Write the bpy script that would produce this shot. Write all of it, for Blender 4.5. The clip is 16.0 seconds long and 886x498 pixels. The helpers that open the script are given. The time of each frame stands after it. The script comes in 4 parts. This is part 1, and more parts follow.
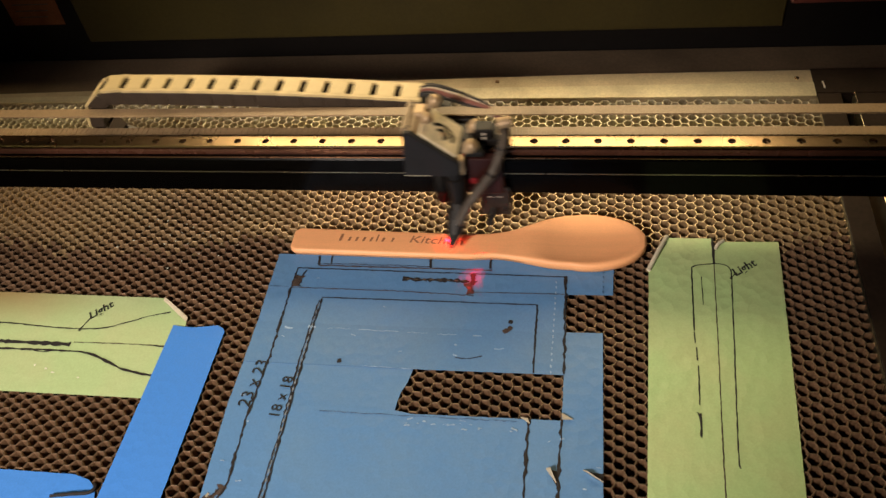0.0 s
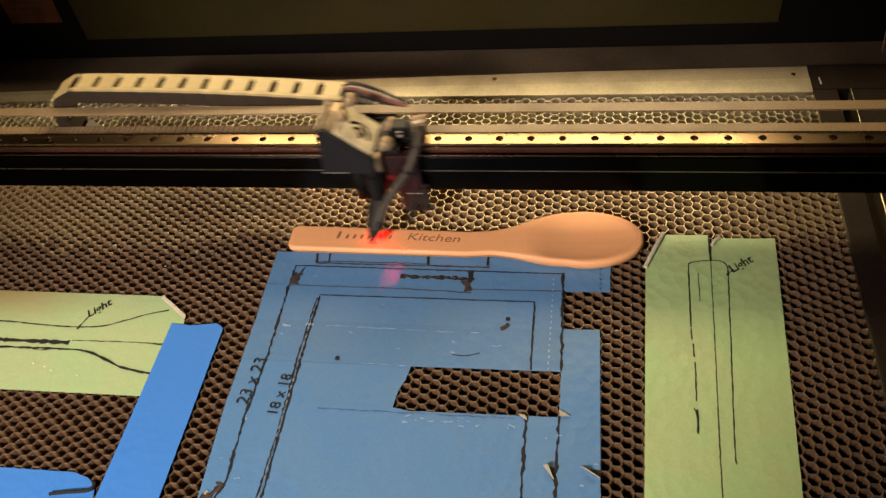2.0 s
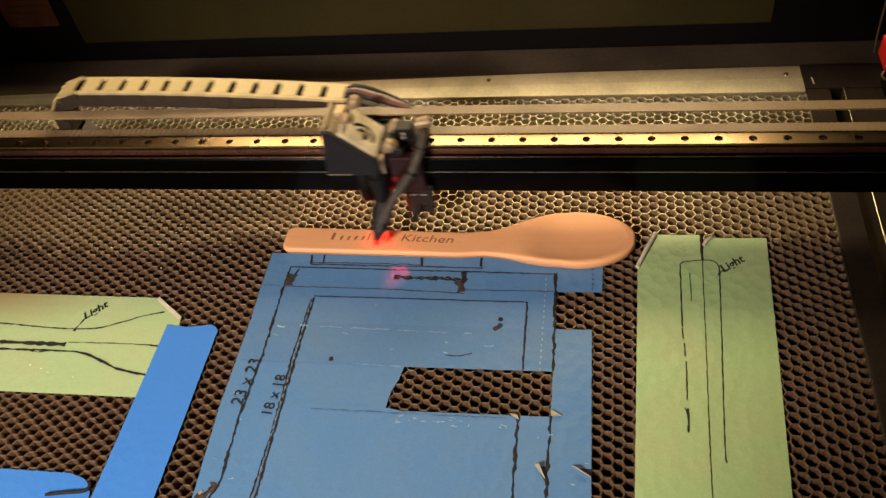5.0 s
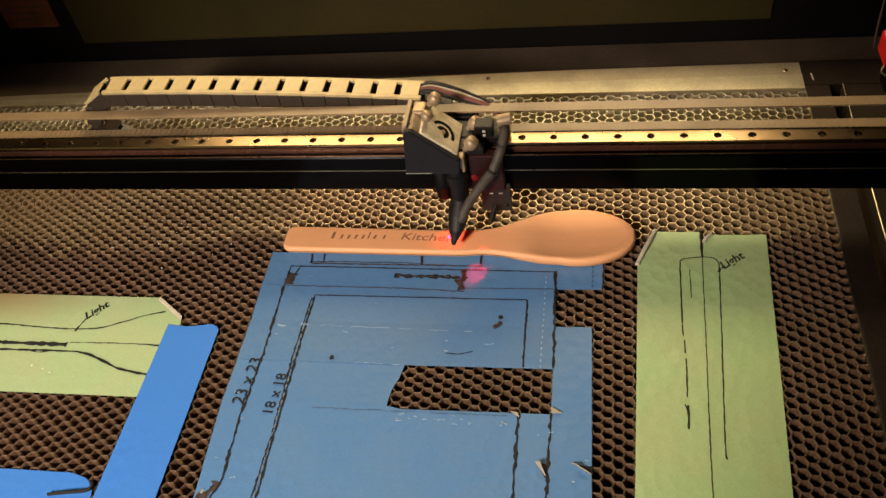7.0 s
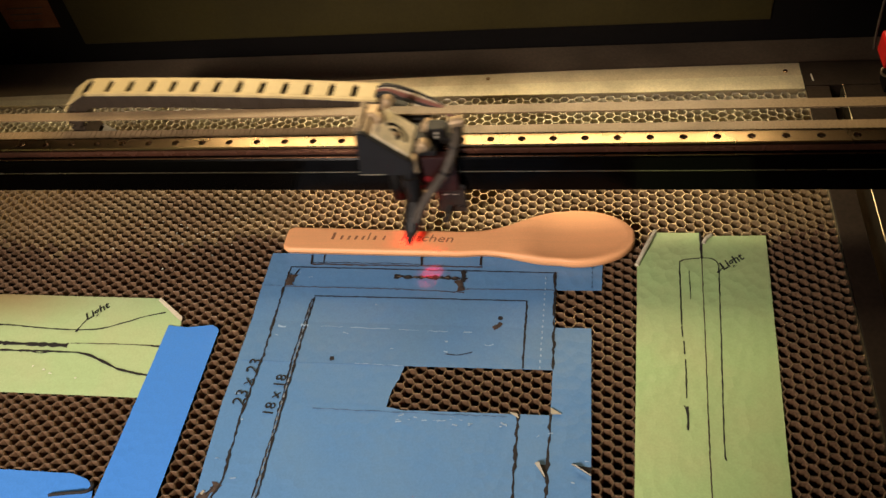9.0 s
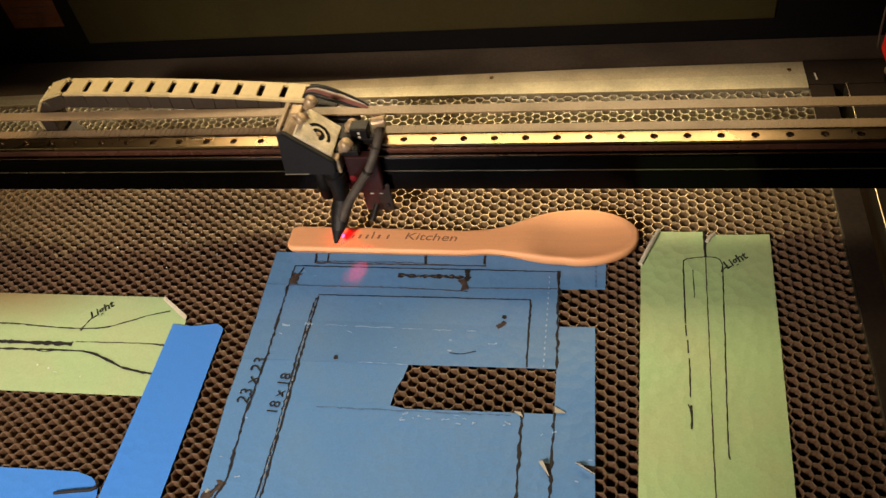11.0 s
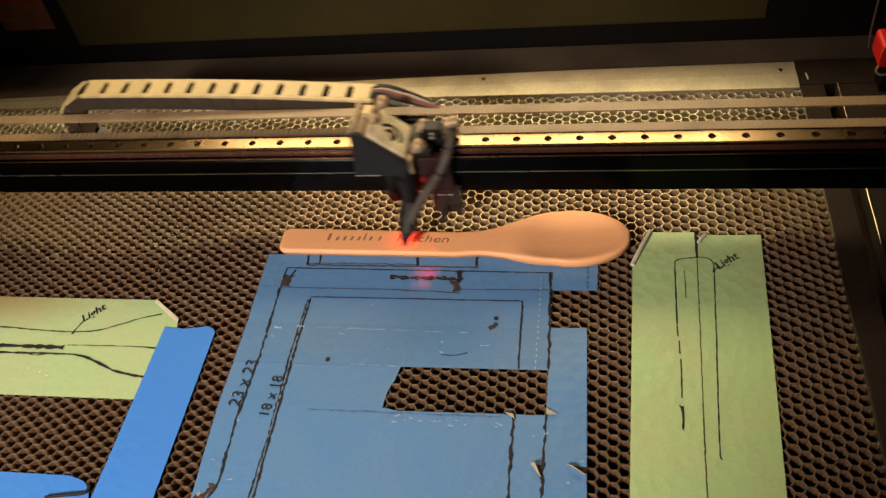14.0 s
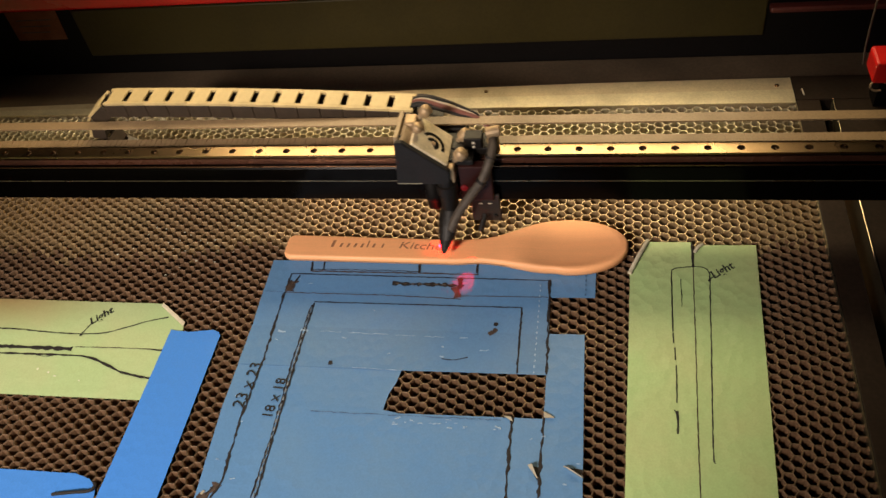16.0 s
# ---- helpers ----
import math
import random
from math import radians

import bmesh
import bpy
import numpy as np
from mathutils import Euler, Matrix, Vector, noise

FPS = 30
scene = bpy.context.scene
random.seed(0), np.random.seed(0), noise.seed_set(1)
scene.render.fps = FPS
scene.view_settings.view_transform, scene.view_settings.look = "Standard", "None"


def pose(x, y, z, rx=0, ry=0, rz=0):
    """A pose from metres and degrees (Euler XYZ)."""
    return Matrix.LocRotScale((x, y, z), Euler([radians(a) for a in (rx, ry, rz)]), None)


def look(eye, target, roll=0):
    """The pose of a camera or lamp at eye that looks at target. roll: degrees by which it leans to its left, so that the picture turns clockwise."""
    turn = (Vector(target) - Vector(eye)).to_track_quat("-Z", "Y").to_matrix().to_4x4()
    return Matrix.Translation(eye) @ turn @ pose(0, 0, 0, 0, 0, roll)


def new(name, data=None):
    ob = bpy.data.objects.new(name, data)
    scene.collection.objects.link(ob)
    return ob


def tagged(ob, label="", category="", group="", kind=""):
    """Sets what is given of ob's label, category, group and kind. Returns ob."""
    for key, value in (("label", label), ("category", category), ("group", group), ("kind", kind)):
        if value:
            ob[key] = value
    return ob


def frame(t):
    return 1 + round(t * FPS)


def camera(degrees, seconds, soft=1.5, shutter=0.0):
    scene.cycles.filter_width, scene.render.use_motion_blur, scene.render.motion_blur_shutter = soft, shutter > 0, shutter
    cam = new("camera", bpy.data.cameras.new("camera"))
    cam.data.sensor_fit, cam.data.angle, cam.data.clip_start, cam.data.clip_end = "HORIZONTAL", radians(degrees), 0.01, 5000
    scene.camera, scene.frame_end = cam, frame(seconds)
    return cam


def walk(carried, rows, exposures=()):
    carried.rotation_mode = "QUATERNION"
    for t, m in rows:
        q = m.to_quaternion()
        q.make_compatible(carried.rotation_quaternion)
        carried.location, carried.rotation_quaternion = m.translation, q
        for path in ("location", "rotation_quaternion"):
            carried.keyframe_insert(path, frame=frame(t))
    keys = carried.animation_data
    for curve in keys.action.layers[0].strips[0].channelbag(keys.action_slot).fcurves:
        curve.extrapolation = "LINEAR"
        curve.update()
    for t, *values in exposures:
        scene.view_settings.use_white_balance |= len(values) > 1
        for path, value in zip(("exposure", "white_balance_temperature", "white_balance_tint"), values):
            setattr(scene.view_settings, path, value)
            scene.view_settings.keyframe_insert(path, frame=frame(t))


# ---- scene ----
cam = camera(55.2, 16.0, shutter=0.5)
PATH = [
    (0, (0.227, -0.415, 0.533), (-0.136, 0.891, -0.937), -10.2),
    (0.5, (0.227, -0.414, 0.535), (-0.137, 0.884, -0.942), -10.4),
    (1, (0.227, -0.416, 0.534), (-0.133, 0.885, -0.942), -10.2),
    (1.5, (0.226, -0.416, 0.536), (-0.13, 0.883, -0.942), -10.2),
    (2, (0.228, -0.415, 0.535), (-0.131, 0.884, -0.942), -10.3),
    (2.5, (0.229, -0.416, 0.537), (-0.13, 0.883, -0.94), -10.4),
    (3, (0.232, -0.415, 0.539), (-0.131, 0.885, -0.937), -10.5),
    (3.5, (0.234, -0.415, 0.538), (-0.13, 0.888, -0.935), -10.6),
    (4, (0.235, -0.415, 0.538), (-0.128, 0.886, -0.938), -10.6),
    (6.5, (0.239, -0.417, 0.537), (-0.135, 0.878, -0.94), -11.2),
    (7, (0.239, -0.416, 0.538), (-0.133, 0.878, -0.941), -11.3),
    (7.5, (0.24, -0.415, 0.539), (-0.133, 0.878, -0.94), -11.4),
    (8, (0.24, -0.416, 0.539), (-0.134, 0.876, -0.942), -11.5),
    (8.5, (0.239, -0.418, 0.539), (-0.134, 0.877, -0.939), -11.4),
    (9, (0.24, -0.415, 0.54), (-0.134, 0.876, -0.941), -11.4),
    (11.5, (0.239, -0.416, 0.541), (-0.142, 0.872, -0.942), -11.6),
    (12, (0.239, -0.418, 0.538), (-0.142, 0.87, -0.944), -11.5),
    (12.5, (0.24, -0.417, 0.537), (-0.141, 0.868, -0.947), -11.6),
    (13, (0.239, -0.417, 0.539), (-0.138, 0.868, -0.947), -11.6),
    (13.5, (0.238, -0.417, 0.538), (-0.135, 0.871, -0.945), -11.5),
    (14, (0.243, -0.414, 0.541), (-0.129, 0.875, -0.942), -11.6),
    (14.5, (0.243, -0.421, 0.543), (-0.135, 0.878, -0.93), -11.4),
    (15, (0.249, -0.425, 0.548), (-0.136, 0.882, -0.916), -11.4),
    (15.5, (0.25, -0.425, 0.549), (-0.132, 0.885, -0.913), -11.3),
    (16, (0.247, -0.429, 0.547), (-0.132, 0.887, -0.91), -11.0),
]
walk(cam, [(t, look(eye, target, roll)) for t, eye, target, roll in PATH])

# ---- light ----
world = bpy.data.worlds.new("room_air")
scene.world = world
world.use_nodes = True
world.node_tree.nodes["Background"].inputs[0].default_value = (1.0, 0.82, 0.62, 1)
world.node_tree.nodes["Background"].inputs[1].default_value = 0.002


def area_lamp(name, place, aim, wide, deep, watts, colour):
    data = bpy.data.lights.new(name, "AREA")
    data.shape, data.size, data.size_y, data.energy, data.color = "RECTANGLE", wide, deep, watts, colour
    ob = new(name, data)
    ob.matrix_world = look(place, aim)
    return ob


# The lamp panel under the raised lid at the rear, and the workshop lamp in front of the machine.
area_lamp("lid_panel_lamp", (0.055, 0.52, 0.42), (0.055, 0.46, 0.0), 0.74, 0.18, 5.6, (1.0, 0.765, 0.43))
bulb = bpy.data.lights.new("workshop_lamp", "SPOT")
bulb.energy, bulb.color, bulb.shadow_soft_size = 86.0, (1.0, 0.84, 0.72), 0.12
bulb.spot_size, bulb.spot_blend = math.radians(42.5), 0.5
new("workshop_lamp", bulb).matrix_world = look((-0.32, -0.92, 0.78), (-0.045, -0.145, 0.0))


# ---- materials ----
def mat(name, colour, rough=0.5, metal=0.0, grain=0.15, grain_scale=300.0, stain=0.15, stain_scale=25.0,
        bump=0.1, bump_scale=None, stain_colour=None, island=0.0, coat=0.0, spread=0.0, spec=0.5):
    """A surface with fine grain, larger stains and a little relief."""
    m = bpy.data.materials.new(name)
    m.use_nodes = True
    nt = m.node_tree
    n, l = nt.nodes, nt.links
    b = n["Principled BSDF"]
    b.inputs["Roughness"].default_value, b.inputs["Metallic"].default_value = rough, metal
    b.inputs["Coat Weight"].default_value, b.inputs["Specular IOR Level"].default_value = coat, spec
    tc = n.new("ShaderNodeTexCoord")

    def noise_tex(scale, detail):
        t = n.new("ShaderNodeTexNoise")
        t.inputs["Scale"].default_value, t.inputs["Detail"].default_value = scale, detail
        l.new(tc.outputs["Object"], t.inputs["Vector"])
        return t

    fine, coarse = noise_tex(grain_scale, 4), noise_tex(stain_scale, 5)
    base = n.new("ShaderNodeMix")
    base.data_type = "RGBA"
    base.inputs[6].default_value = (*colour, 1)
    dark = stain_colour or tuple(c * 0.45 for c in colour)
    base.inputs[7].default_value = (*dark, 1)
    ramp = n.new("ShaderNodeMapRange")
    ramp.inputs[1].default_value, ramp.inputs[2].default_value = 0.42, 0.72
    ramp.inputs[4].default_value = min(1.0, stain * 2.5)
    l.new(coarse.outputs["Fac"], ramp.inputs[0])
    l.new(ramp.outputs[0], base.inputs[0])
    hsv = n.new("ShaderNodeHueSaturation")
    mr = n.new("ShaderNodeMapRange")
    mr.inputs[1].default_value, mr.inputs[2].default_value = 0.3, 0.7
    mr.inputs[3].default_value, mr.inputs[4].default_value = 1 - grain, 1 + grain
    l.new(fine.outputs["Fac"], mr.inputs[0])
    value = mr.outputs[0]
    if island or spread:
        rnd = n.new("ShaderNodeNewGeometry").outputs["Random Per Island"] if island else n.new("ShaderNodeObjectInfo").outputs["Random"]
        r2 = n.new("ShaderNodeMapRange")
        k = island or spread
        r2.inputs[3].default_value, r2.inputs[4].default_value = 1 - k, 1 + k
        l.new(rnd, r2.inputs[0])
        mul = n.new("ShaderNodeMath")
        mul.operation = "MULTIPLY"
        l.new(value, mul.inputs[0])
        l.new(r2.outputs[0], mul.inputs[1])
        value = mul.outputs[0]
    l.new(value, hsv.inputs["Value"])
    l.new(base.outputs[2], hsv.inputs["Color"])
    l.new(hsv.outputs[0], b.inputs["Base Color"])
    rr = n.new("ShaderNodeMapRange")
    rr.inputs[3].default_value, rr.inputs[4].default_value = max(0.03, rough - 0.12), min(1.0, rough + 0.12)
    l.new(coarse.outputs["Fac"], rr.inputs[0])
    l.new(rr.outputs[0], b.inputs["Roughness"])
    if bump:
        bp = n.new("ShaderNodeBump")
        bp.inputs["Strength"].default_value, bp.inputs["Distance"].default_value = bump, 0.001
        src = noise_tex(bump_scale, 3) if bump_scale else fine
        l.new(src.outputs["Fac"], bp.inputs["Height"])
        l.new(bp.outputs[0], b.inputs["Normal"])
    return m


def tape_mat(name, colour, stain_colour, rough=0.42, stain=0.2, dimple=0.5):
    """Masking tape over the cells: slack between the walls, with a dimple over each cell."""
    m = mat(name, colour, rough, 0, 0.06, 700, stain, 14, 0, stain_colour=stain_colour, spread=0.06)
    n, l = m.node_tree.nodes, m.node_tree.links
    tc, vo, bp = n.new("ShaderNodeTexCoord"), n.new("ShaderNodeTexVoronoi"), n.new("ShaderNodeBump")
    wr, mul = n.new("ShaderNodeTexNoise"), n.new("ShaderNodeMath")
    vo.inputs["Scale"].default_value, vo.inputs["Randomness"].default_value = 112, 0.8
    wr.inputs["Scale"].default_value, wr.inputs["Detail"].default_value = 22, 3
    mul.operation = "MULTIPLY"
    l.new(tc.outputs["Object"], vo.inputs["Vector"])
    l.new(tc.outputs["Object"], wr.inputs["Vector"])
    l.new(vo.outputs["Distance"], mul.inputs[0])
    l.new(wr.outputs["Fac"], mul.inputs[1])
    bp.inputs["Strength"].default_value, bp.inputs["Distance"].default_value = dimple, 0.0016
    l.new(mul.outputs[0], bp.inputs["Height"])
    l.new(bp.outputs[0], n["Principled BSDF"].inputs["Normal"])
    return m


def glow_mat(name, colour, strength):
    m = bpy.data.materials.new(name)
    m.use_nodes = True
    b = m.node_tree.nodes["Principled BSDF"]
    b.inputs["Base Color"].default_value = (0.02, 0.0, 0.0, 1)
    b.inputs["Emission Color"].default_value = (*colour, 1)
    b.inputs["Emission Strength"].default_value = strength
    return m


def wood_mat(name):
    m = mat(name, (0.90, 0.435, 0.195), 0.5, 0, 0.05, 900, 0.10, 20, 0.05, stain_colour=(0.62, 0.32, 0.15))
    n, l = m.node_tree.nodes, m.node_tree.links
    tc, mp, nz = n.new("ShaderNodeTexCoord"), n.new("ShaderNodeMapping"), n.new("ShaderNodeTexNoise")
    mp.inputs["Scale"].default_value = (12, 420, 120)
    nz.inputs["Scale"].default_value, nz.inputs["Detail"].default_value = 1.0, 4
    l.new(tc.outputs["Object"], mp.inputs["Vector"])
    l.new(mp.outputs[0], nz.inputs["Vector"])
    hsv = next(x for x in n if x.type == "HUE_SAT")
    mr = n.new("ShaderNodeMapRange")
    mr.inputs[1].default_value, mr.inputs[2].default_value, mr.inputs[3].default_value, mr.inputs[4].default_value = 0.3, 0.7, 0.965, 1.03
    mul = n.new("ShaderNodeMath")
    mul.operation = "MULTIPLY"
    old = hsv.inputs["Value"].links[0].from_socket
    l.new(nz.outputs["Fac"], mr.inputs[0])
    l.new(old, mul.inputs[0])
    l.new(mr.outputs[0], mul.inputs[1])
    l.new(mul.outputs[0], hsv.inputs["Value"])
    return m


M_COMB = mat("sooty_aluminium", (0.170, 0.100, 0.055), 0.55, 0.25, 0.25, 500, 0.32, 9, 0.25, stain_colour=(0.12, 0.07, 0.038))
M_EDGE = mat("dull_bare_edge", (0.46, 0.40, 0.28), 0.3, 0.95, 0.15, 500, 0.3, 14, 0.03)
# Next three: lamplight near and behind the gantry put into lighter metal colours.
M_COMB3 = mat("lit_band_aluminium", (0.31, 0.22, 0.112), 0.5, 0.4, 0.25, 500, 0.35, 12, 0.2, stain_colour=(0.24, 0.15, 0.08))
M_RIM2 = mat("rear_lit_rim_aluminium", (0.55, 0.51, 0.39), 0.36, 0.85, 0.15, 500, 0.3, 14, 0.03, stain_colour=(0.42, 0.34, 0.22))
M_COMB2 = mat("rear_lit_aluminium", (0.62, 0.57, 0.42), 0.42, 0.6, 0.2, 500, 0.3, 20, 0.2, stain_colour=(0.30, 0.23, 0.15))
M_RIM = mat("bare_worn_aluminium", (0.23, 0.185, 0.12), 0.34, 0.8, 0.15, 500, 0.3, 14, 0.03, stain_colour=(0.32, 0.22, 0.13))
M_TRAY = mat("charred_tray", (0.13, 0.080, 0.046), 0.8, 0, 0.3, 200, 0.3, 12, 0.2)
M_BLUE = tape_mat("blue_masking_tape", (0.094, 0.221, 0.43), (0.12, 0.23, 0.36), dimple=0.6)
M_BLUE2 = tape_mat("fresh_blue_tape", (0.055, 0.225, 0.68), (0.06, 0.23, 0.62), 0.45, 0.1)
M_GREEN = tape_mat("green_masking_tape", (0.36, 0.51, 0.225), (0.43, 0.45, 0.22), 0.40, 0.28, 0.75)


def smoked(m, centre, reach):
    """A brown smoke stain on the tape, round one place on the bed."""
    n, l = m.node_tree.nodes, m.node_tree.links
    geo, sub, sc, ln = n.new("ShaderNodeNewGeometry"), n.new("ShaderNodeVectorMath"), n.new("ShaderNodeVectorMath"), n.new("ShaderNodeVectorMath")
    sub.operation, sc.operation, ln.operation = "SUBTRACT", "MULTIPLY", "LENGTH"
    sub.inputs[1].default_value, sc.inputs[1].default_value = centre, (1.0, 2.6, 1.0)
    mr, mix = n.new("ShaderNodeMapRange"), n.new("ShaderNodeMix")
    mr.inputs[1].default_value, mr.inputs[2].default_value, mr.inputs[3].default_value, mr.inputs[4].default_value = reach * 0.2, reach, 0.75, 0.0
    mix.data_type = "RGBA"
    mix.inputs[7].default_value = (0.30, 0.16, 0.06, 1)
    base = n["Principled BSDF"].inputs["Base Color"]
    l.new(base.links[0].from_socket, mix.inputs[6])
    l.new(geo.outputs["Position"], sub.inputs[0])
    l.new(sub.outputs[0], sc.inputs[0])
    l.new(sc.outputs[0], ln.inputs[0])
    l.new(ln.outputs["Value"], mr.inputs[0])
    l.new(mr.outputs[0], mix.inputs[0])
    l.new(mix.outputs[2], base)
    return m


M_GREEN2 = smoked(tape_mat("smoked_green_tape", (0.37, 0.50, 0.25), (0.43, 0.45, 0.25), 0.5, 0.28, 0.5), (-0.30, 0.002, 0.0), 0.125)
M_TAPEBACK = mat("tape_underside", (0.66, 0.61, 0.46), 0.6, 0, 0.1, 400, 0.3, 60)
M_TEAR = mat("torn_tape_underside", (0.44, 0.40, 0.30), 0.6, 0, 0.1, 400, 0.3, 60)
M_CHAR = mat("burnt_line", (0.012, 0.010, 0.010), 0.8, 0, 0.3, 900, 0.2, 150, 0.1)
M_SCORCH = mat("brown_scorch", (0.062, 0.042, 0.032), 0.8, 0, 0.3, 900, 0.4, 200, 0.1)
M_ASH = mat("grey_brown_ash", (0.11, 0.085, 0.062), 0.9, 0, 0.3, 900, 0.3, 150, 0)
M_ASHBLUE = mat("pale_ash", (0.20, 0.25, 0.30), 0.8, 0, 0.3, 900, 0.3, 150, 0)
M_INK = mat("black_marker_ink", (0.010, 0.012, 0.012), 0.6, 0, 0.2, 900, 0.2, 150, 0)
M_GREY = mat("pale_scratch", (0.30, 0.44, 0.60), 0.5, 0, 0.2, 900, 0.2, 150, 0)
M_PALESCUFF = mat("pale_green_scuff", (0.80, 0.82, 0.66), 0.5, 0, 0.2, 900, 0.2, 150, 0)
M_CREASEDARK = mat("crease_shade_and_dots", (0.05, 0.12, 0.24), 0.5, 0, 0.2, 900, 0.2, 150, 0)
M_WOOD = wood_mat("beech_wood")
M_ENGRAVE = mat("engraved_brown", (0.33, 0.145, 0.07), 0.8, 0, 0.3, 1200, 0.3, 300, 0.1)
M_RAIL = mat("ground_rail_steel", (0.300, 0.208, 0.116), 0.28, 1.0, 0.06, 600, 0.12, 12, 0.05)
M_SCREW = mat("dull_brown_screw", (0.14, 0.09, 0.05), 0.4, 0.7, 0.2, 500, 0.3, 60, 0.1)
M_RAILSIDE = mat("red_brown_strip", (0.09, 0.036, 0.022), 0.28, 0.4, 0.2, 500, 0.3, 20, 0.08)
M_BLACKMET = mat("black_anodised_aluminium", (0.0009, 0.0007, 0.0006), 0.2, 0.0, 0.2, 500, 0.2, 15, 0.01, spec=0.055)
M_SILVER = mat("cast_silver_plate", (0.36, 0.27, 0.165), 0.48, 0.25, 0.15, 500, 0.4, 70, 0.2)
M_PLATE = mat("bright_cast_plate", (0.86, 0.74, 0.50), 0.45, 0.15, 0.12, 500, 0.3, 70, 0.15)
M_LIP = mat("pale_aluminium_lip", (0.78, 0.72, 0.52), 0.40, 0.8, 0.1, 500, 0.35, 14, 0.1)
M_BAR = mat("brushed_aluminium_bar", (0.70, 0.61, 0.43), 0.45, 0.8, 0.1, 500, 0.35, 14, 0.1)
M_BRASS = mat("worn_brass", (0.47, 0.34, 0.20), 0.45, 0.5, 0.15, 500, 0.3, 90, 0.15)
M_BELT = mat("pale_rubber_belt", (0.29, 0.20, 0.105), 0.45, 0, 0.15, 700, 0.25, 18, 0.1)
M_CHAIN = mat("cream_plastic", (0.60, 0.465, 0.22), 0.5, 0, 0.06, 600, 0.18, 50, 0.08, spread=0.06)
M_LINKSIDE = mat("dark_brown_plastic", (0.045, 0.031, 0.020), 0.5, 0, 0.1, 600, 0.2, 50, 0.08)
M_COVER = mat("matt_black_cover", (0.010, 0.0095, 0.0098), 0.6, 0.0, 0.2, 500, 0.3, 40, 0.1, spec=0.3)
M_DULLRED = mat("dull_red_paint", (0.10, 0.022, 0.016), 0.45, 0.0, 0.15, 400, 0.3, 15, 0.05)
M_JACKET = mat("smoke_browned_metal", (0.0105, 0.0090, 0.0075), 0.6, 0.0, 0.3, 500, 0.4, 60, 0.2)
M_DARKRED = mat("dark_red_metal", (0.022, 0.005, 0.004), 0.4, 0.0, 0.2, 500, 0.2, 40, 0.1, spec=0.3)
M_HOSE = mat("dark_grey_hose", (0.062, 0.048, 0.035), 0.6, 0, 0.3, 900, 0.3, 120, 0.5)
M_SOOTY = mat("sooty_black_metal", (0.0065, 0.005, 0.004), 0.5, 0.0, 0.3, 500, 0.3, 60, 0.2, spec=0.3)
M_OLIVE = mat("olive_painted_sheet", (0.030, 0.0235, 0.006), 0.5, 0, 0.12, 300, 0.25, 8, 0.1, spec=0.2)
M_BLACK = mat("black_painted_sheet", (0.004, 0.0033, 0.003), 0.6, 0, 0.2, 300, 0.25, 8, 0.1, spec=0.1)
M_BROWN = mat("brown_grimy_sheet", (0.024, 0.016, 0.011), 0.5, 0.0, 0.2, 300, 0.35, 10, 0.15, spec=0.15)
M_LEDGE = mat("glossy_brown_ledge", (0.098, 0.070, 0.044), 0.42, 0.0, 0.2, 300, 0.35, 10, 0.12, spec=0.6)
M_RED = mat("glossy_red_enamel", (0.55, 0.012, 0.010), 0.3, 0, 0.06, 300, 0.12, 12, 0.03, coat=0.5)
M_TAN = mat("kraft_label", (0.150, 0.058, 0.026), 0.8, 0, 0.15, 500, 0.3, 40, 0.1, spec=0.15)
M_WHITE = mat("white_wire_jacket", (0.52, 0.47, 0.38), 0.45, 0, 0.05, 500, 0.15, 90, 0)
M_REDWIRE = mat("red_brown_wire_jacket", (0.17, 0.065, 0.05), 0.45, 0, 0.05, 500, 0.15, 90, 0)
M_BLKWIRE = mat("black_wire_jacket", (0.015, 0.015, 0.016), 0.45, 0, 0.1, 500, 0.15, 90, 0)
M_WALLP = mat("workshop_wall_paint", (0.13, 0.11, 0.085), 0.85, 0, 0.05, 40, 0.15, 2, 0.05)
M_CONC = mat("workshop_concrete", (0.09, 0.08, 0.07), 0.85, 0, 0.15, 60, 0.25, 3, 0.1)
M_TAPESPOT = glow_mat("red_spot_emitter", (1.0, 0.002, 0.015), 18000.0)
M_SPOT = glow_mat("laser_spot_glow", (1.0, 0.0012, 0.004), 300.0)
M_REDGLOW = glow_mat("painted_red_glow", (1.0, 0.004, 0.02), 0.12)


# ---- building helpers ----
def part(name, bm, material, parent=None, label="", smooth=False):
    """Links a bmesh as one mesh object, under a thing or a part where one is given."""
    me = bpy.data.meshes.new(name)
    bmesh.ops.recalc_face_normals(bm, faces=bm.faces)
    bm.to_mesh(me)
    bm.free()
    for p in me.polygons:
        p.use_smooth = smooth
    me.materials.append(material)
    ob = new(name, me)
    ob.parent = parent
    if label:
        tagged(ob, label)
    return ob


def slab(bm, x0, x1, y0, y1, z0, z1, bevel=0.0):
    made = bmesh.ops.create_cube(bm, size=1.0)["verts"]
    for v in made:
        v.co = Vector(((x0 + x1) / 2 + v.co.x * (x1 - x0), (y0 + y1) / 2 + v.co.y * (y1 - y0), (z0 + z1) / 2 + v.co.z * (z1 - z0)))
    if bevel:
        edges = list({e for v in made for e in v.link_edges})
        bmesh.ops.bevel(bm, geom=edges, offset=bevel, segments=2, profile=0.5, affect="EDGES")
    return bm


def box(*a, bevel=0.0):
    return slab(bmesh.new(), *a, bevel=bevel)


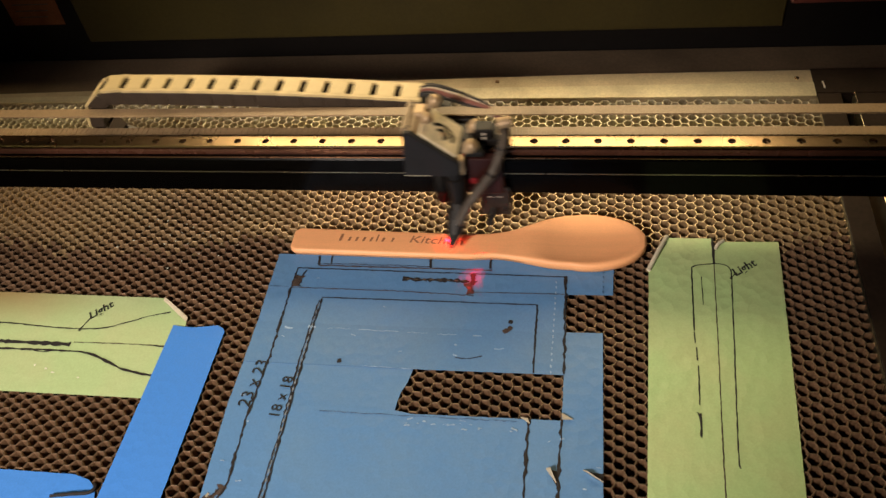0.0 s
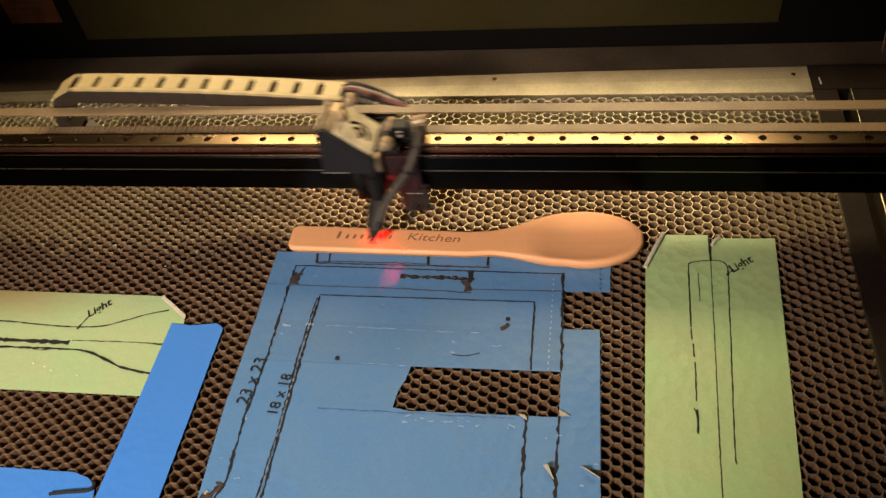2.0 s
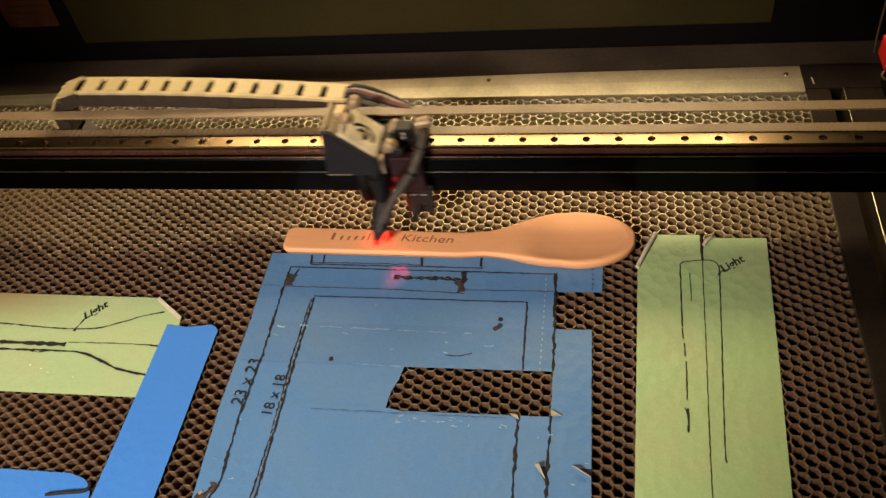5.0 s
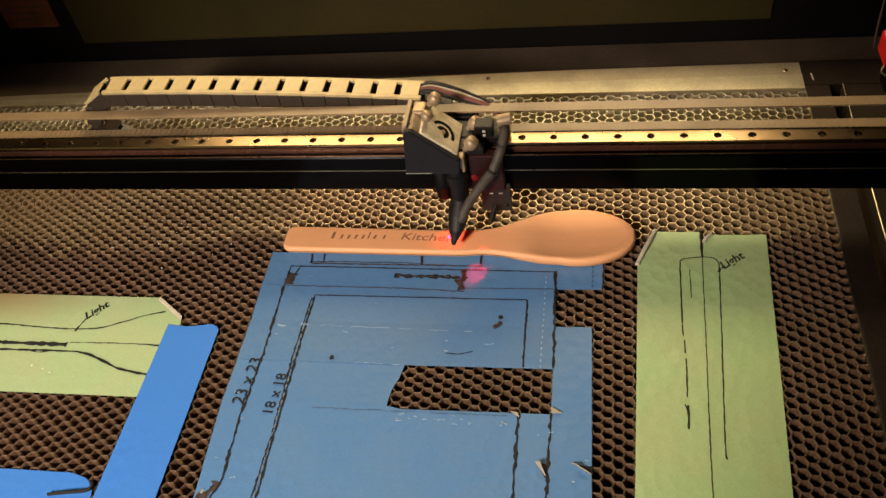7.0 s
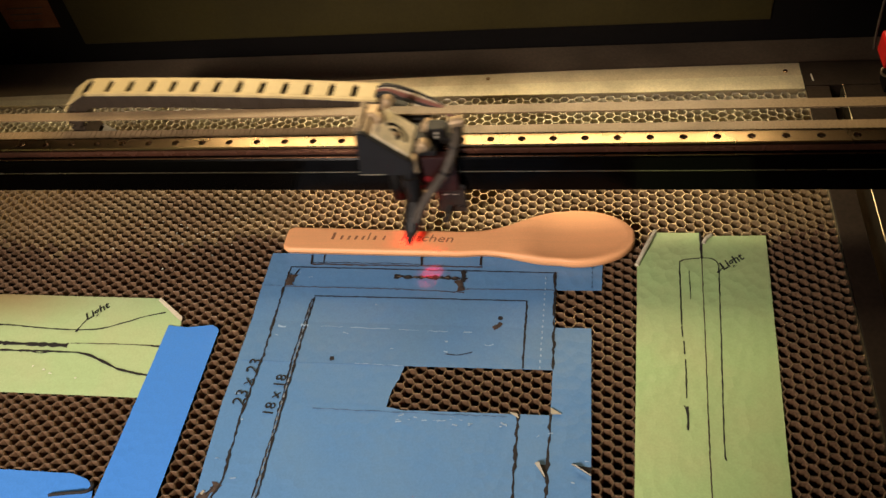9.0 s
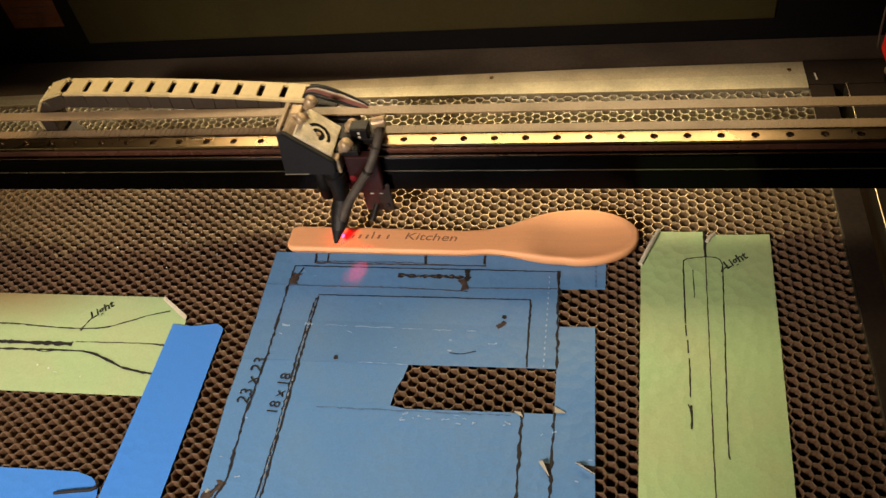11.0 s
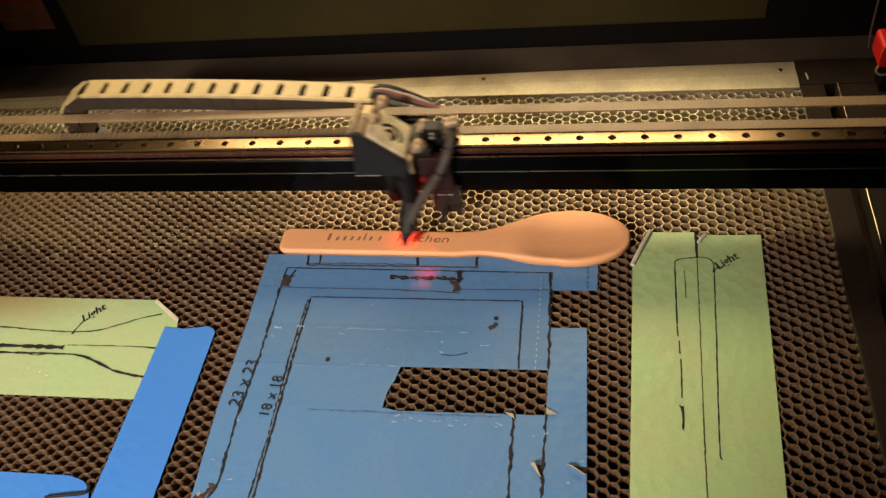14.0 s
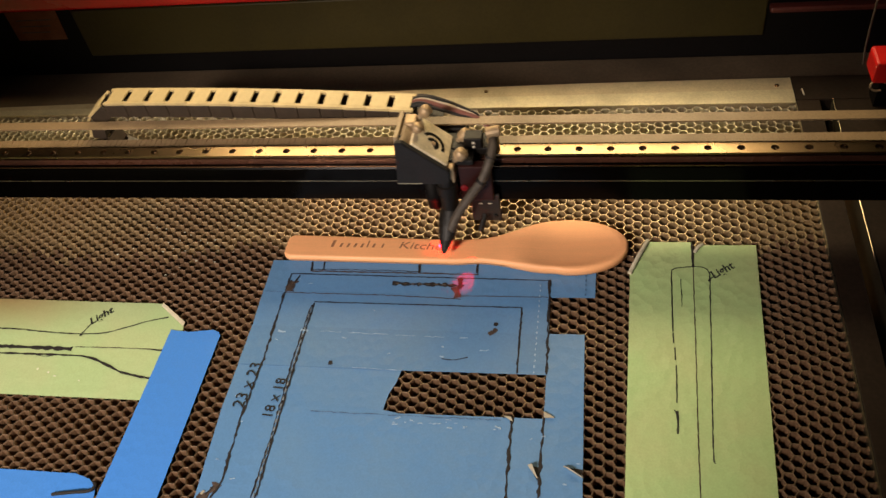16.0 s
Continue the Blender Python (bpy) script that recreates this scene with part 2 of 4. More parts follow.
def rings(bm, profile, a, axis, sides=20, cap=True):
    """A turned body: profile of (distance along axis, radius), from point a."""
    axis = Vector(axis).normalized()
    u = axis.orthogonal().normalized()
    w = axis.cross(u)
    loops = []
    for d, r in profile:
        c = Vector(a) + axis * d
        loops.append([bm.verts.new(c + (u * math.cos(k) + w * math.sin(k)) * r) for k in (2 * math.pi * i / sides for i in range(sides))])
    for p, q in zip(loops, loops[1:]):
        for i in range(sides):
            bm.faces.new((p[i], p[(i + 1) % sides], q[(i + 1) % sides], q[i]))
    if cap:
        bm.faces.new(loops[0][::-1])
        bm.faces.new(loops[-1])
    return bm


def turned(profile, a, axis, sides=20):
    return rings(bmesh.new(), profile, a, axis, sides)


def smooth_path(points, steps=6):
    pts = [Vector(p) for p in points]
    pts = [pts[0] * 2 - pts[1]] + pts + [pts[-1] * 2 - pts[-2]]
    out = []
    for i in range(1, len(pts) - 2):
        for k in range(steps):
            s = k / steps
            a, b, c, d = pts[i - 1:i + 3]
            out.append(0.5 * (2 * b + (c - a) * s + (2 * a - 5 * b + 4 * c - d) * s * s + (3 * b - a - 3 * c + d) * s ** 3))
    out.append(pts[-2])
    return out


def tube(points, radius, sides=10, steps=6, rib=0.0):
    bm = bmesh.new()
    path = smooth_path(points, steps)
    loops = []
    for i, p in enumerate(path):
        d = (path[min(i + 1, len(path) - 1)] - path[max(i - 1, 0)]).normalized()
        u = d.cross(Vector((0.13, 0.98, 0.1))).normalized()
        w = d.cross(u)
        r = radius * (1 + rib * (i % 2))
        loops.append([bm.verts.new(p + (u * math.cos(k) + w * math.sin(k)) * r) for k in (2 * math.pi * j / sides for j in range(sides))])
    for p, q in zip(loops, loops[1:]):
        for i in range(sides):
            bm.faces.new((p[i], p[(i + 1) % sides], q[(i + 1) % sides], q[i]))
    bm.faces.new(loops[0][::-1])
    bm.faces.new(loops[-1])
    return bm


def prism(outline, z0, z1, bm=None):
    """A flat piece with the outline (x, y), from z0 up to z1."""
    bm = bm or bmesh.new()
    lo = [bm.verts.new((x, y, z0)) for x, y in outline]
    hi = [bm.verts.new((x, y, z1)) for x, y in outline]
    bm.faces.new(hi)
    bm.faces.new(lo[::-1])
    for i in range(len(outline)):
        j = (i + 1) % len(outline)
        bm.faces.new((lo[i], lo[j], hi[j], hi[i]))
    return bm


def ragged(points, step=0.004, jitter=0.00015, seed=1):
    """The outline with a little unevenness along its edges."""
    rnd = random.Random(seed)
    out = []
    for (x0, y0), (x1, y1) in zip(points, points[1:] + points[:1]):
        n = max(1, int(math.hypot(x1 - x0, y1 - y0) / step))
        for i in range(n):
            s = i / n
            j = jitter if i else 0
            out.append((x0 + (x1 - x0) * s + rnd.uniform(-j, j), y0 + (y1 - y0) * s + rnd.uniform(-j, j)))
    return out


def line(points, width, z, bm=None, seed=1, wobble=0.0002, step=0.003, uneven=0.3):
    """A drawn or burnt line: a thin ribbon of uneven width that lies on the tape."""
    bm = bm or bmesh.new()
    rnd = random.Random(seed)
    path = []
    for (x0, y0), (x1, y1) in zip(points, points[1:]):
        n = max(1, int(math.hypot(x1 - x0, y1 - y0) / step))
        path += [(x0 + (x1 - x0) * i / n, y0 + (y1 - y0) * i / n) for i in range(n)]
    path.append(points[-1])
    rows = []
    for i, (x, y) in enumerate(path):
        a, b = path[max(i - 1, 0)], path[min(i + 1, len(path) - 1)]
        d = Vector((b[0] - a[0], b[1] - a[1], 0)).normalized()
        side = Vector((-d.y, d.x, 0)) * width / 2 * (1 + rnd.uniform(-uneven, uneven))
        c = Vector((x + rnd.uniform(-wobble, wobble), y + rnd.uniform(-wobble, wobble), z))
        up = Vector((0, 0, 0.00012))
        rows.append([bm.verts.new(c + side), bm.verts.new(c + up), bm.verts.new(c - side)])
    for p, q in zip(rows, rows[1:]):
        bm.faces.new((p[0], p[1], q[1], q[0]))
        bm.faces.new((p[1], p[2], q[2], q[1]))
    return bm


def writing(name, text, size, m, material, parent, label="", lean=0.0, bold=0.0):
    """Letters as a thin mesh, at the pose m in the parent's space."""
    cu = bpy.data.curves.new(name, "FONT")
    cu.body, cu.size, cu.shear, cu.offset, cu.extrude, cu.resolution_u = text, size, lean, bold, 0.00008, 3
    tmp = new(name, cu)
    bpy.context.view_layer.update()
    me = bpy.data.meshes.new_from_object(tmp.evaluated_get(bpy.context.evaluated_depsgraph_get()))
    bpy.data.objects.remove(tmp)
    me.materials.clear()
    me.materials.append(material)
    ob = new(name, me)
    ob.parent, ob.matrix_basis = parent, m
    if label:
        tagged(ob, label)
    return ob


def holder(name, x=0.0, y=0.0, z=0.0):
    ob = new(name)
    ob.empty_display_size = 0.02
    ob.location = (x, y, z)
    return ob


# ---- the room and the machine's body ----
def room():
    for nm, a in (("wall_north", (-2.2, 2.4, 2.2, 2.3, -0.95, 1.65)), ("wall_south", (-2.2, 2.4, -2.6, -2.5, -0.95, 1.65)),
                  ("wall_west", (-2.3, -2.2, -2.6, 2.3, -0.95, 1.65)), ("wall_east", (2.4, 2.5, -2.6, 2.3, -0.95, 1.65))):
        tagged(part(nm, box(*a), M_WALLP), "plain painted workshop wall around the machine", "wall", kind="structure")
    tagged(part("floor", box(-2.3, 2.5, -2.6, 2.3, -1.05, -0.95), M_CONC), "grey concrete workshop floor under the machine", "floor", kind="structure")
    tagged(part("ceiling", box(-2.3, 2.5, -2.6, 2.3, 1.65, 1.75), M_WALLP), "plain painted workshop ceiling above the machine", "ceiling", kind="structure")


def machine_body():
    body = tagged(holder("laser_cutter_body", 0.05, 0.05, -0.95), "black and red laser cutter cabinet, open above the bed", "machine", kind="structure")
    o = Vector((0.05, 0.05, -0.95))

    def p(name, bm, m, label=""):
        bmesh.ops.translate(bm, vec=-o, verts=bm.verts)
        return part(name, bm, m, body, label)

    p("cabinet", box(-0.75, 0.85, -0.42, 0.60, -0.95, -0.06, bevel=0.006), M_BLACK)
    p("tray", box(-0.74, 0.84, -0.40, 0.345, -0.058, -0.03), M_TRAY, "charred black tray beneath the honeycomb bed")
    p("rear_panel", box(-0.75, 0.85, 0.349, 0.36, -0.03, 0.083), M_BLACK, "black sheet panel behind the bed")
    p("rear_window", box(-0.355, 0.400, 0.3445, 0.3485, 0.0225, 0.083, bevel=0.0012), M_OLIVE, "dull olive sheet above the rear ledge")
    p("rear_rim", box(-0.75, 0.85, 0.342, 0.60, 0.085, 0.125, bevel=0.004), M_RED, "glossy red enamelled rear rim")
    p("rear_ledge", box(-0.75, 0.85, 0.270, 0.348, -0.03, -0.004, bevel=0.001), M_LEDGE, "grimy dark brown ledge")
    p("side_wall", box(-0.75, -0.62, -0.42, 0.348, -0.055, 0.08, bevel=0.004), M_BLACK)
    p("side_wall", box(0.62, 0.85, -0.42, 0.348, -0.055, 0.08, bevel=0.004), M_BLACK)
    p("front_wall", box(-0.62, 0.62, -0.42, -0.36, -0.055, 0.03, bevel=0.004), M_BLACK)
    p("side_plate", box(0.4590, 0.60, -0.34, 0.2660, -0.03, 0.001, bevel=0.0008), M_BROWN, "grimy brown side plate")
    p("corner_plate", box(0.4243, 0.60, 0.2665, 0.3040, -0.03, 0.001, bevel=0.0008), M_BROWN, "grimy brown corner plate")
    p("plate_edge", box(0.4574, 0.4589, -0.34, 0.2660, -0.03, 0.003, bevel=0.0006), M_EDGE, "bright bare metal edge")
    p("rim_bar", box(0.402, 0.62, 0.338, 0.3485, 0.0512, 0.0578, bevel=0.0022), M_DULLRED, "dull red metal bar")
    return body


def bed():
    frame_ob = tagged(holder("honeycomb_bed", 0.0, 0.03, -0.03), "sooty aluminium honeycomb cutting bed with open hexagonal cells", "cutting bed", kind="structure")
    o = Vector((0.0, 0.03, -0.03))

    def p(name, bm, m, label=""):
        bmesh.ops.translate(bm, vec=-o, verts=bm.verts)
        return part(name, bm, m, frame_ob, label)

    rnd = random.Random(4)
    colw, roww, s = 0.0074, 0.0088, 0.0074 / 1.5
    x0, x1, y0, y1 = -0.60, 0.4275, -0.335, 0.2590
    verts, faces, seen, lit_zone = [], [], {}, []
    top, th = 0.0, 0.00074
    # A wall from side to side over its rounded, worn top.
    PROFILE = ((-0.75, -0.0142), (-1.0, -0.0042), (-0.84, -0.0013), (-0.34, -0.000012), (0.0, 0.0), (0.34, -0.000012), (0.84, -0.0013), (1.0, -0.0042), (0.75, -0.0142))

    def wall(a, b):
        key = tuple(sorted(((round(a[0], 5), round(a[1], 5)), (round(b[0], 5), round(b[1], 5)))))
        if key in seen or not (x0 <= a[0] <= x1 and y0 <= a[1] <= y1 and x0 <= b[0] <= x1 and y0 <= b[1] <= y1):
            return
        seen[key] = 1
        jit = lambda c: (c[0] + 0.00045 * math.sin(c[0] * 900 + c[1] * 1700), c[1] + 0.00055 * math.sin(c[0] * 1300 - c[1] * 800))
        a, b = jit(a), jit(b)
        d = Vector((b[0] - a[0], b[1] - a[1]))
        d.normalize()
        a, b = (a[0] - d.x * 0.0004, a[1] - d.y * 0.0004), (b[0] + d.x * 0.0004, b[1] + d.y * 0.0004)
        # 0: sooty, 1: less sooty and lightened as the lit band by the gantry, 2: brightened as lamplit behind it.
        lit_zone.append(2 if a[1] > 0.140 else int(a[1] + rnd.gauss(0, 0.006) + 0.008 * math.sin(a[0] * 23) > 0.064 + 0.045 * a[0]))
        t = top - abs(rnd.gauss(0, 0.00012))
        w = th * rnd.uniform(0.85, 1.2)
        i, k = len(verts), len(PROFILE)
        for end in (a, b):
            verts.extend((end[0] - d.y * w * q, end[1] + d.x * w * q, t + z) for q, z in PROFILE)
        faces.extend((i + j, i + j + 1, i + k + j + 1, i + k + j) for j in range(k - 1))

    for cx in range(int((x1 - x0) / colw) + 2):
        for cy in range(int((y1 - y0) / roww) + 2):
            x = x0 + cx * colw
            y = y0 + cy * roww + (roww / 2 if cx % 2 else 0)
            c = [(x - s, y), (x - s / 2, y + roww / 2), (x + s / 2, y + roww / 2), (x + s, y), (x + s / 2, y - roww / 2), (x - s / 2, y - roww / 2)]
            for k in range(6):
                wall(c[k], c[(k + 1) % 6])
    me = bpy.data.meshes.new("cells")
    me.from_pydata([tuple(Vector(v) - o) for v in verts], [], faces)
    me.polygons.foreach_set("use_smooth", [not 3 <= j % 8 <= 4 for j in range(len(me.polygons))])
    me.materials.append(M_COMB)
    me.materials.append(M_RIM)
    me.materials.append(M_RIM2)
    me.materials.append(M_COMB2)  # lighter metal that puts the rear lamp's light into the cells
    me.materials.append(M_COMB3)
    me.polygons.foreach_set("material_index", [(2 if lit_zone[j // 8] == 2 else 1) if 3 <= j % 8 <= 4 else (0, 4, 3)[lit_zone[j // 8]] for j in range(len(me.polygons))])
    # Added floor close under the cells, so that their holes look less dark.
    p("bed_floor", box(-0.60, 0.4236, -0.335, 0.2590, -0.0298, -0.0143), M_TRAY, "added brown floor that lightens the comb holes")
    cells = new("cells", me)
    cells.parent = frame_ob
    tagged(cells, kind="stuff")
    p("side_strip", box(0.4253, 0.4468, -0.335, 0.2660, -0.03, 0.0008, bevel=0.0008), M_BROWN, "grimy brown bed border")
    p("side_lip", box(0.4238, 0.4250, -0.335, 0.2590, -0.03, 0.0014), M_EDGE, "thin bare aluminium lip")
    p("rear_bar", prism([(-0.60, 0.2597), (0.4240, 0.2597), (0.4240, 0.3010), (0.2050, 0.2984), (-0.015, 0.2918), (-0.60, 0.2720)], -0.03, 0.0015), M_BAR, "brushed aluminium rear bar of the bed")
    p("rear_lip", prism([(-0.60, 0.2597), (0.4240, 0.2597), (0.4240, 0.2805), (0.10, 0.2770), (-0.60, 0.2665)], 0.0016, 0.0028), M_LIP, "pale raised aluminium lip")
    for x in (0.4100, 0.12, -0.25):
        p("screw", turned([(0, 0.0022), (0.0012, 0.0022), (0.0016, 0.0014)], (x, 0.288, 0.0012), (0, 0, 1), 10), M_RAIL)
    return frame_ob


# ---- the gantry ----
def gantry():
    g = tagged(holder("gantry", 0.0, 0.1, 0.0), "black gantry beam with a steel linear rail on top", "gantry", kind="structure")
    o = Vector((0.0, 0.1, 0.0))

    def p(name, bm, m, parent=g, label="", smooth=False):
        bmesh.ops.translate(bm, vec=-o, verts=bm.verts)
        return part(name, bm, m, parent, label, smooth)

    # The beam's section, drawn along x: a lip under the rail and a groove in the front face.
    section = [(0.0850, 0.0425), (0.0850, 0.0625), (0.0862, 0.0632), (0.0862, 0.0645), (0.0848, 0.0652), (0.0848, 0.0775), (0.0862, 0.0795),
               (0.1120, 0.0795), (0.1140, 0.0775), (0.1140, 0.0425)]
    bm = bmesh.new()
    a = [bm.verts.new((-0.62, y, z)) for y, z in section]
    b = [bm.verts.new((0.62, y, z)) for y, z in section]
    for i in range(len(section)):
        j = (i + 1) % len(section)
        bm.faces.new((a[i], a[j], b[j], b[i]))
    bm.faces.new(a)
    bm.faces.new(b[::-1])
    p("beam", bm, M_BLACKMET)
    # The rail: a hole every 25 mm, bored from the top.
    bm = bmesh.new()
    yc, half, zt, zb, r = 0.097, 0.006, 0.0880, 0.0795, 0.0031
    first, count = -0.601, 48
    sides = 16
    corner = math.atan2(half, 0.0125)
    CORNERS = {1: corner, 6: math.pi - corner, 9: math.pi + corner, 14: -corner}
    for k in range(count):
        xc = first + 0.025 * k
        rim, out = [], []
        for i in range(sides):
            t = CORNERS.get(i, 2 * math.pi * (i + 0.5) / sides)
            c, s_ = math.cos(t), math.sin(t)
            rim.append((xc + r * c, yc + r * s_))
            f = 1 / max(abs(c) / 0.0125, abs(s_) / half)
            out.append((xc + f * c, yc + f * s_))
        R = [bm.verts.new((x, y, zt)) for x, y in rim]
        D = [bm.verts.new((x, y, zt - 0.0045)) for x, y in rim]
        Q = [bm.verts.new((x, y, zt)) for x, y in out]
        for i in range(sides):
            j = (i + 1) % sides
            bm.faces.new((R[i], R[j], Q[j], Q[i]))
            bm.faces.new((R[j], R[i], D[i], D[j]))
        bm.faces.new(D)
    for sgn in (-1, 1):
        y = yc + sgn * half
        g1 = [(y, zt), (y, zt - 0.0022), (y - sgn * 0.0012, zt - 0.0036), (y - sgn * 0.0012, zt - 0.0055), (y, zt - 0.0068), (y, zb)]
        A = [bm.verts.new((first - 0.0125, *q)) for q in g1]
        B = [bm.verts.new((first + 0.025 * count - 0.0125, *q)) for q in g1]
        for i in range(len(g1) - 1):
            bm.faces.new((A[i], A[i + 1], B[i + 1], B[i]))
    bmesh.ops.remove_doubles(bm, verts=bm.verts, dist=0.0002)
    rail = p("rail", bm, M_RAIL, label="ground steel linear rail with bored screw holes")
    base = turned([(0, 0.0026), (0.002, 0.0026), (0.0024, 0.0021), (0.0024, 0.0013), (0.0010, 0.0012)], (0, 0, 0), (0, 0, 1), 12)
    me = bpy.data.meshes.new("screw")
    base.to_mesh(me)
    base.free()
    me.materials.append(M_SCREW)
    for k in range(count):
        sc = new("screw", me)
        sc.parent = rail
        sc.location = Vector((first + 0.025 * k, yc, zt - 0.0044)) - o
    p("rear_flange", box(-0.20, -0.10, 0.1142, 0.1540, 0.0320, 0.0345, bevel=0.0004), M_BLACKMET, label="black flange that carries the cable chain")
    p("flange_web", box(-0.20, -0.10, 0.1142, 0.1165, 0.0346, 0.0500), M_BLACKMET)
    # Bright strips draw the highlights along the beam's edges.
    p("edge_trim", box(-0.62, 0.62, 0.0842, 0.0848, 0.0640, 0.0646), M_EDGE, label="thin metal strip in place of an edge highlight")
    p("edge_trim", box(-0.62, 0.62, 0.0850, 0.0862, 0.0797, 0.0801), M_RAIL, label="thin metal strip in place of an edge highlight")
    # Added strip: darker colour over the bright reflection on the rail's side.
    p("rail_shoulder", box(-0.61, 0.61, 0.0893, 0.0907, 0.0797, 0.0850, bevel=0.0003), M_RAILSIDE, label="reddish brown strip that darkens the rail side")
    return g


def drive_belt():
    belt = tagged(holder("drive_belt", 0.0, 0.121, 0.0765), "pale toothed rubber drive belt stretched behind the rail", "belt")
    o = Vector((0.0, 0.121, 0.0765))
    for nm, z in (("upper", 0.0985), ("lower", 0.0765)):
        bm = bmesh.new()
        slab(bm, -0.62, 0.62, 0.116, 0.126, z, z + 0.0014)
        for i in range(240):
            x = -0.6 + 0.005 * i
            zz = z - 0.0004 if nm == "upper" else z + 0.0014
            slab(bm, x, x + 0.0025, 0.1162, 0.1258, zz, zz + 0.0004)
        bmesh.ops.translate(bm, vec=-o, verts=bm.verts)
        part("belt_strand", bm, M_BELT, belt)
    for x in (-0.625, 0.617):
        part("pulley", turned([(0, 0.0125), (0.001, 0.0125), (0.001, 0.0105), (0.011, 0.0105), (0.011, 0.0125), (0.012, 0.0125)], Vector((x + 0.004, 0.115, 0.0885)) - o, (0, 1, 0), 24), M_SOOTY, belt)
    return belt


# ---- tapes on the bed ----
T = 0.0003


def tape(name, pieces, label, material, z=0.0):
    ob = tagged(holder(name), label, "masking tape", "tapes on the bed")
    for i, outline in enumerate(pieces):
        part("strip", prism(ragged(outline, seed=i + len(name)), z + 0.0001 + 0.00022 * (i % 3), z + 0.0001 + 0.00022 * (i % 3) + T), material, ob)
    return ob


def blue_sheet():
    zt = 0.0011
    sheet = tape("tape_sheet", [
        [(-0.0490, 0.0482), (-0.0485, 0.0112), (0.2020, 0.0112), (0.2020, 0.0127), (0.2383, 0.0135), (0.2390, 0.0480)],
        [(-0.0486, 0.0127), (-0.0472, -0.0272), (0.2030, -0.0272), (0.2022, 0.0127)],
        [(-0.0473, -0.0257), (-0.0475, -0.0652), (0.0899, -0.0651), (0.2038, -0.0637), (0.2030, -0.0257)],
        [(-0.0476, -0.0640), (-0.0482, -0.1035), (0.0817, -0.1020), (0.0826, -0.0922), (0.0837, -0.0862), (0.0874, -0.0770), (0.0899, -0.0640)],
        [(-0.0483, -0.1025), (-0.0447, -0.1780), (-0.0430, -0.2250), (0.2040, -0.2250), (0.2036, -0.1020), (0.0937, -0.1037), (0.0820, -0.1015)],
        [(0.2031, -0.0247), (0.2310, -0.0243), (0.2330, -0.1408), (0.2212, -0.1402), (0.2331, -0.1475), (0.2345, -0.2250), (0.2042, -0.2250)],
    ], "worn blue masking tape sheet with burnt cutting lines", M_BLUE)
    k = [0]

    def cut(points, width=0.0009, material=M_CHAR, name="cut_line", lift=0.0, **kw):
        k[0] += 1
        return part(name, line(points, width, zt + lift, seed=k[0], **kw), material, sheet)

    cut([(0.001, 0.0009), (0.180, 0.0007)], 0.0010)
    cut([(-0.0003, -0.0021), (-0.0022, -0.0601), (-0.0002, -0.1300), (-0.0008, -0.1565), (-0.0022, -0.186)], 0.0012, wobble=0.0005, uneven=0.6)
    cut([(0.0016, -0.0003), (0.0008, -0.0658), (0.0019, -0.173), (0.0012, -0.186)], 0.0016, wobble=0.0005, uneven=0.6)
    cut([(0.1798, 0.0006), (0.1806, -0.0630)], 0.0014, wobble=0.0004)
    cut([(0.1802, -0.1030), (0.1807, -0.1656), (0.1806, -0.225)], 0.0019, wobble=0.0006, uneven=0.6)
    cut([(-0.0276, 0.0320), (0.0665, 0.0313), (0.2004, 0.0304)], 0.0010)
    cut([(-0.0276, 0.0320), (-0.0282, 0.0118)], 0.0009)
    cut([(-0.0282, 0.0118), (-0.0268, -0.0600), (-0.0295, -0.1152), (-0.0279, -0.1702), (-0.034, -0.186)], 0.0017, wobble=0.0006, uneven=0.65)
    cut([(0.2008, 0.0305), (0.2022, -0.0150), (0.2034, -0.0631)], 0.0016, wobble=0.0006, uneven=0.65)
    cut([(0.2006, 0.0310), (0.2010, 0.0240)], 0.0024, wobble=0.0003, step=0.001)
    cut([(0.2036, -0.1020), (0.2031, -0.1379), (0.2042, -0.225)], 0.0019, wobble=0.0007, uneven=0.65)
    cut([(-0.0281, 0.0106), (0.0712, 0.0100), (0.128, 0.0079)], 0.0008, M_SCORCH, "scorched_line", wobble=0.0004)
    cut([(0.1276, 0.0115), (0.2003, 0.0123)], 0.0006, M_SCORCH, "scorched_line")
    cut([(-0.0099, 0.0355), (0.1397, 0.0353)], 0.0013, M_SCORCH, "scorched_line", wobble=0.0004)
    cut([(-0.0110, 0.0375), (0.0600, 0.0378), (0.0870, 0.0372)], 0.0006, M_CHAR, "scorched_line", wobble=0.0005)
    cut([(-0.0099, 0.0355), (-0.0116, 0.0465)], 0.0018, wobble=0.0006)
    cut([(0.0005, 0.0370), (-0.0002, 0.0467)], 0.0010)
    cut([(0.0878, 0.0365), (0.0865, 0.0478)], 0.0022, wobble=0.0008)
    cut([(0.1380, 0.0370), (0.1384, 0.0477)], 0.0018, wobble=0.0006)
    cut([(0.066, 0.0233), (0.080, 0.0230), (0.094, 0.0232), (0.1235, 0.0227)], 0.0034, wobble=0.0006, uneven=0.5, step=0.002)
    cut([(0.1239, 0.0313), (0.1262, 0.0270), (0.1262, 0.0180)], 0.0038, M_CHAR, "burnt_patch", wobble=0.0010, uneven=0.6, step=0.0015)
    cut([(0.1219, 0.0215), (0.1245, 0.0100)], 0.0050, M_SCORCH, "burnt_patch", wobble=0.0008, uneven=0.4, step=0.002)
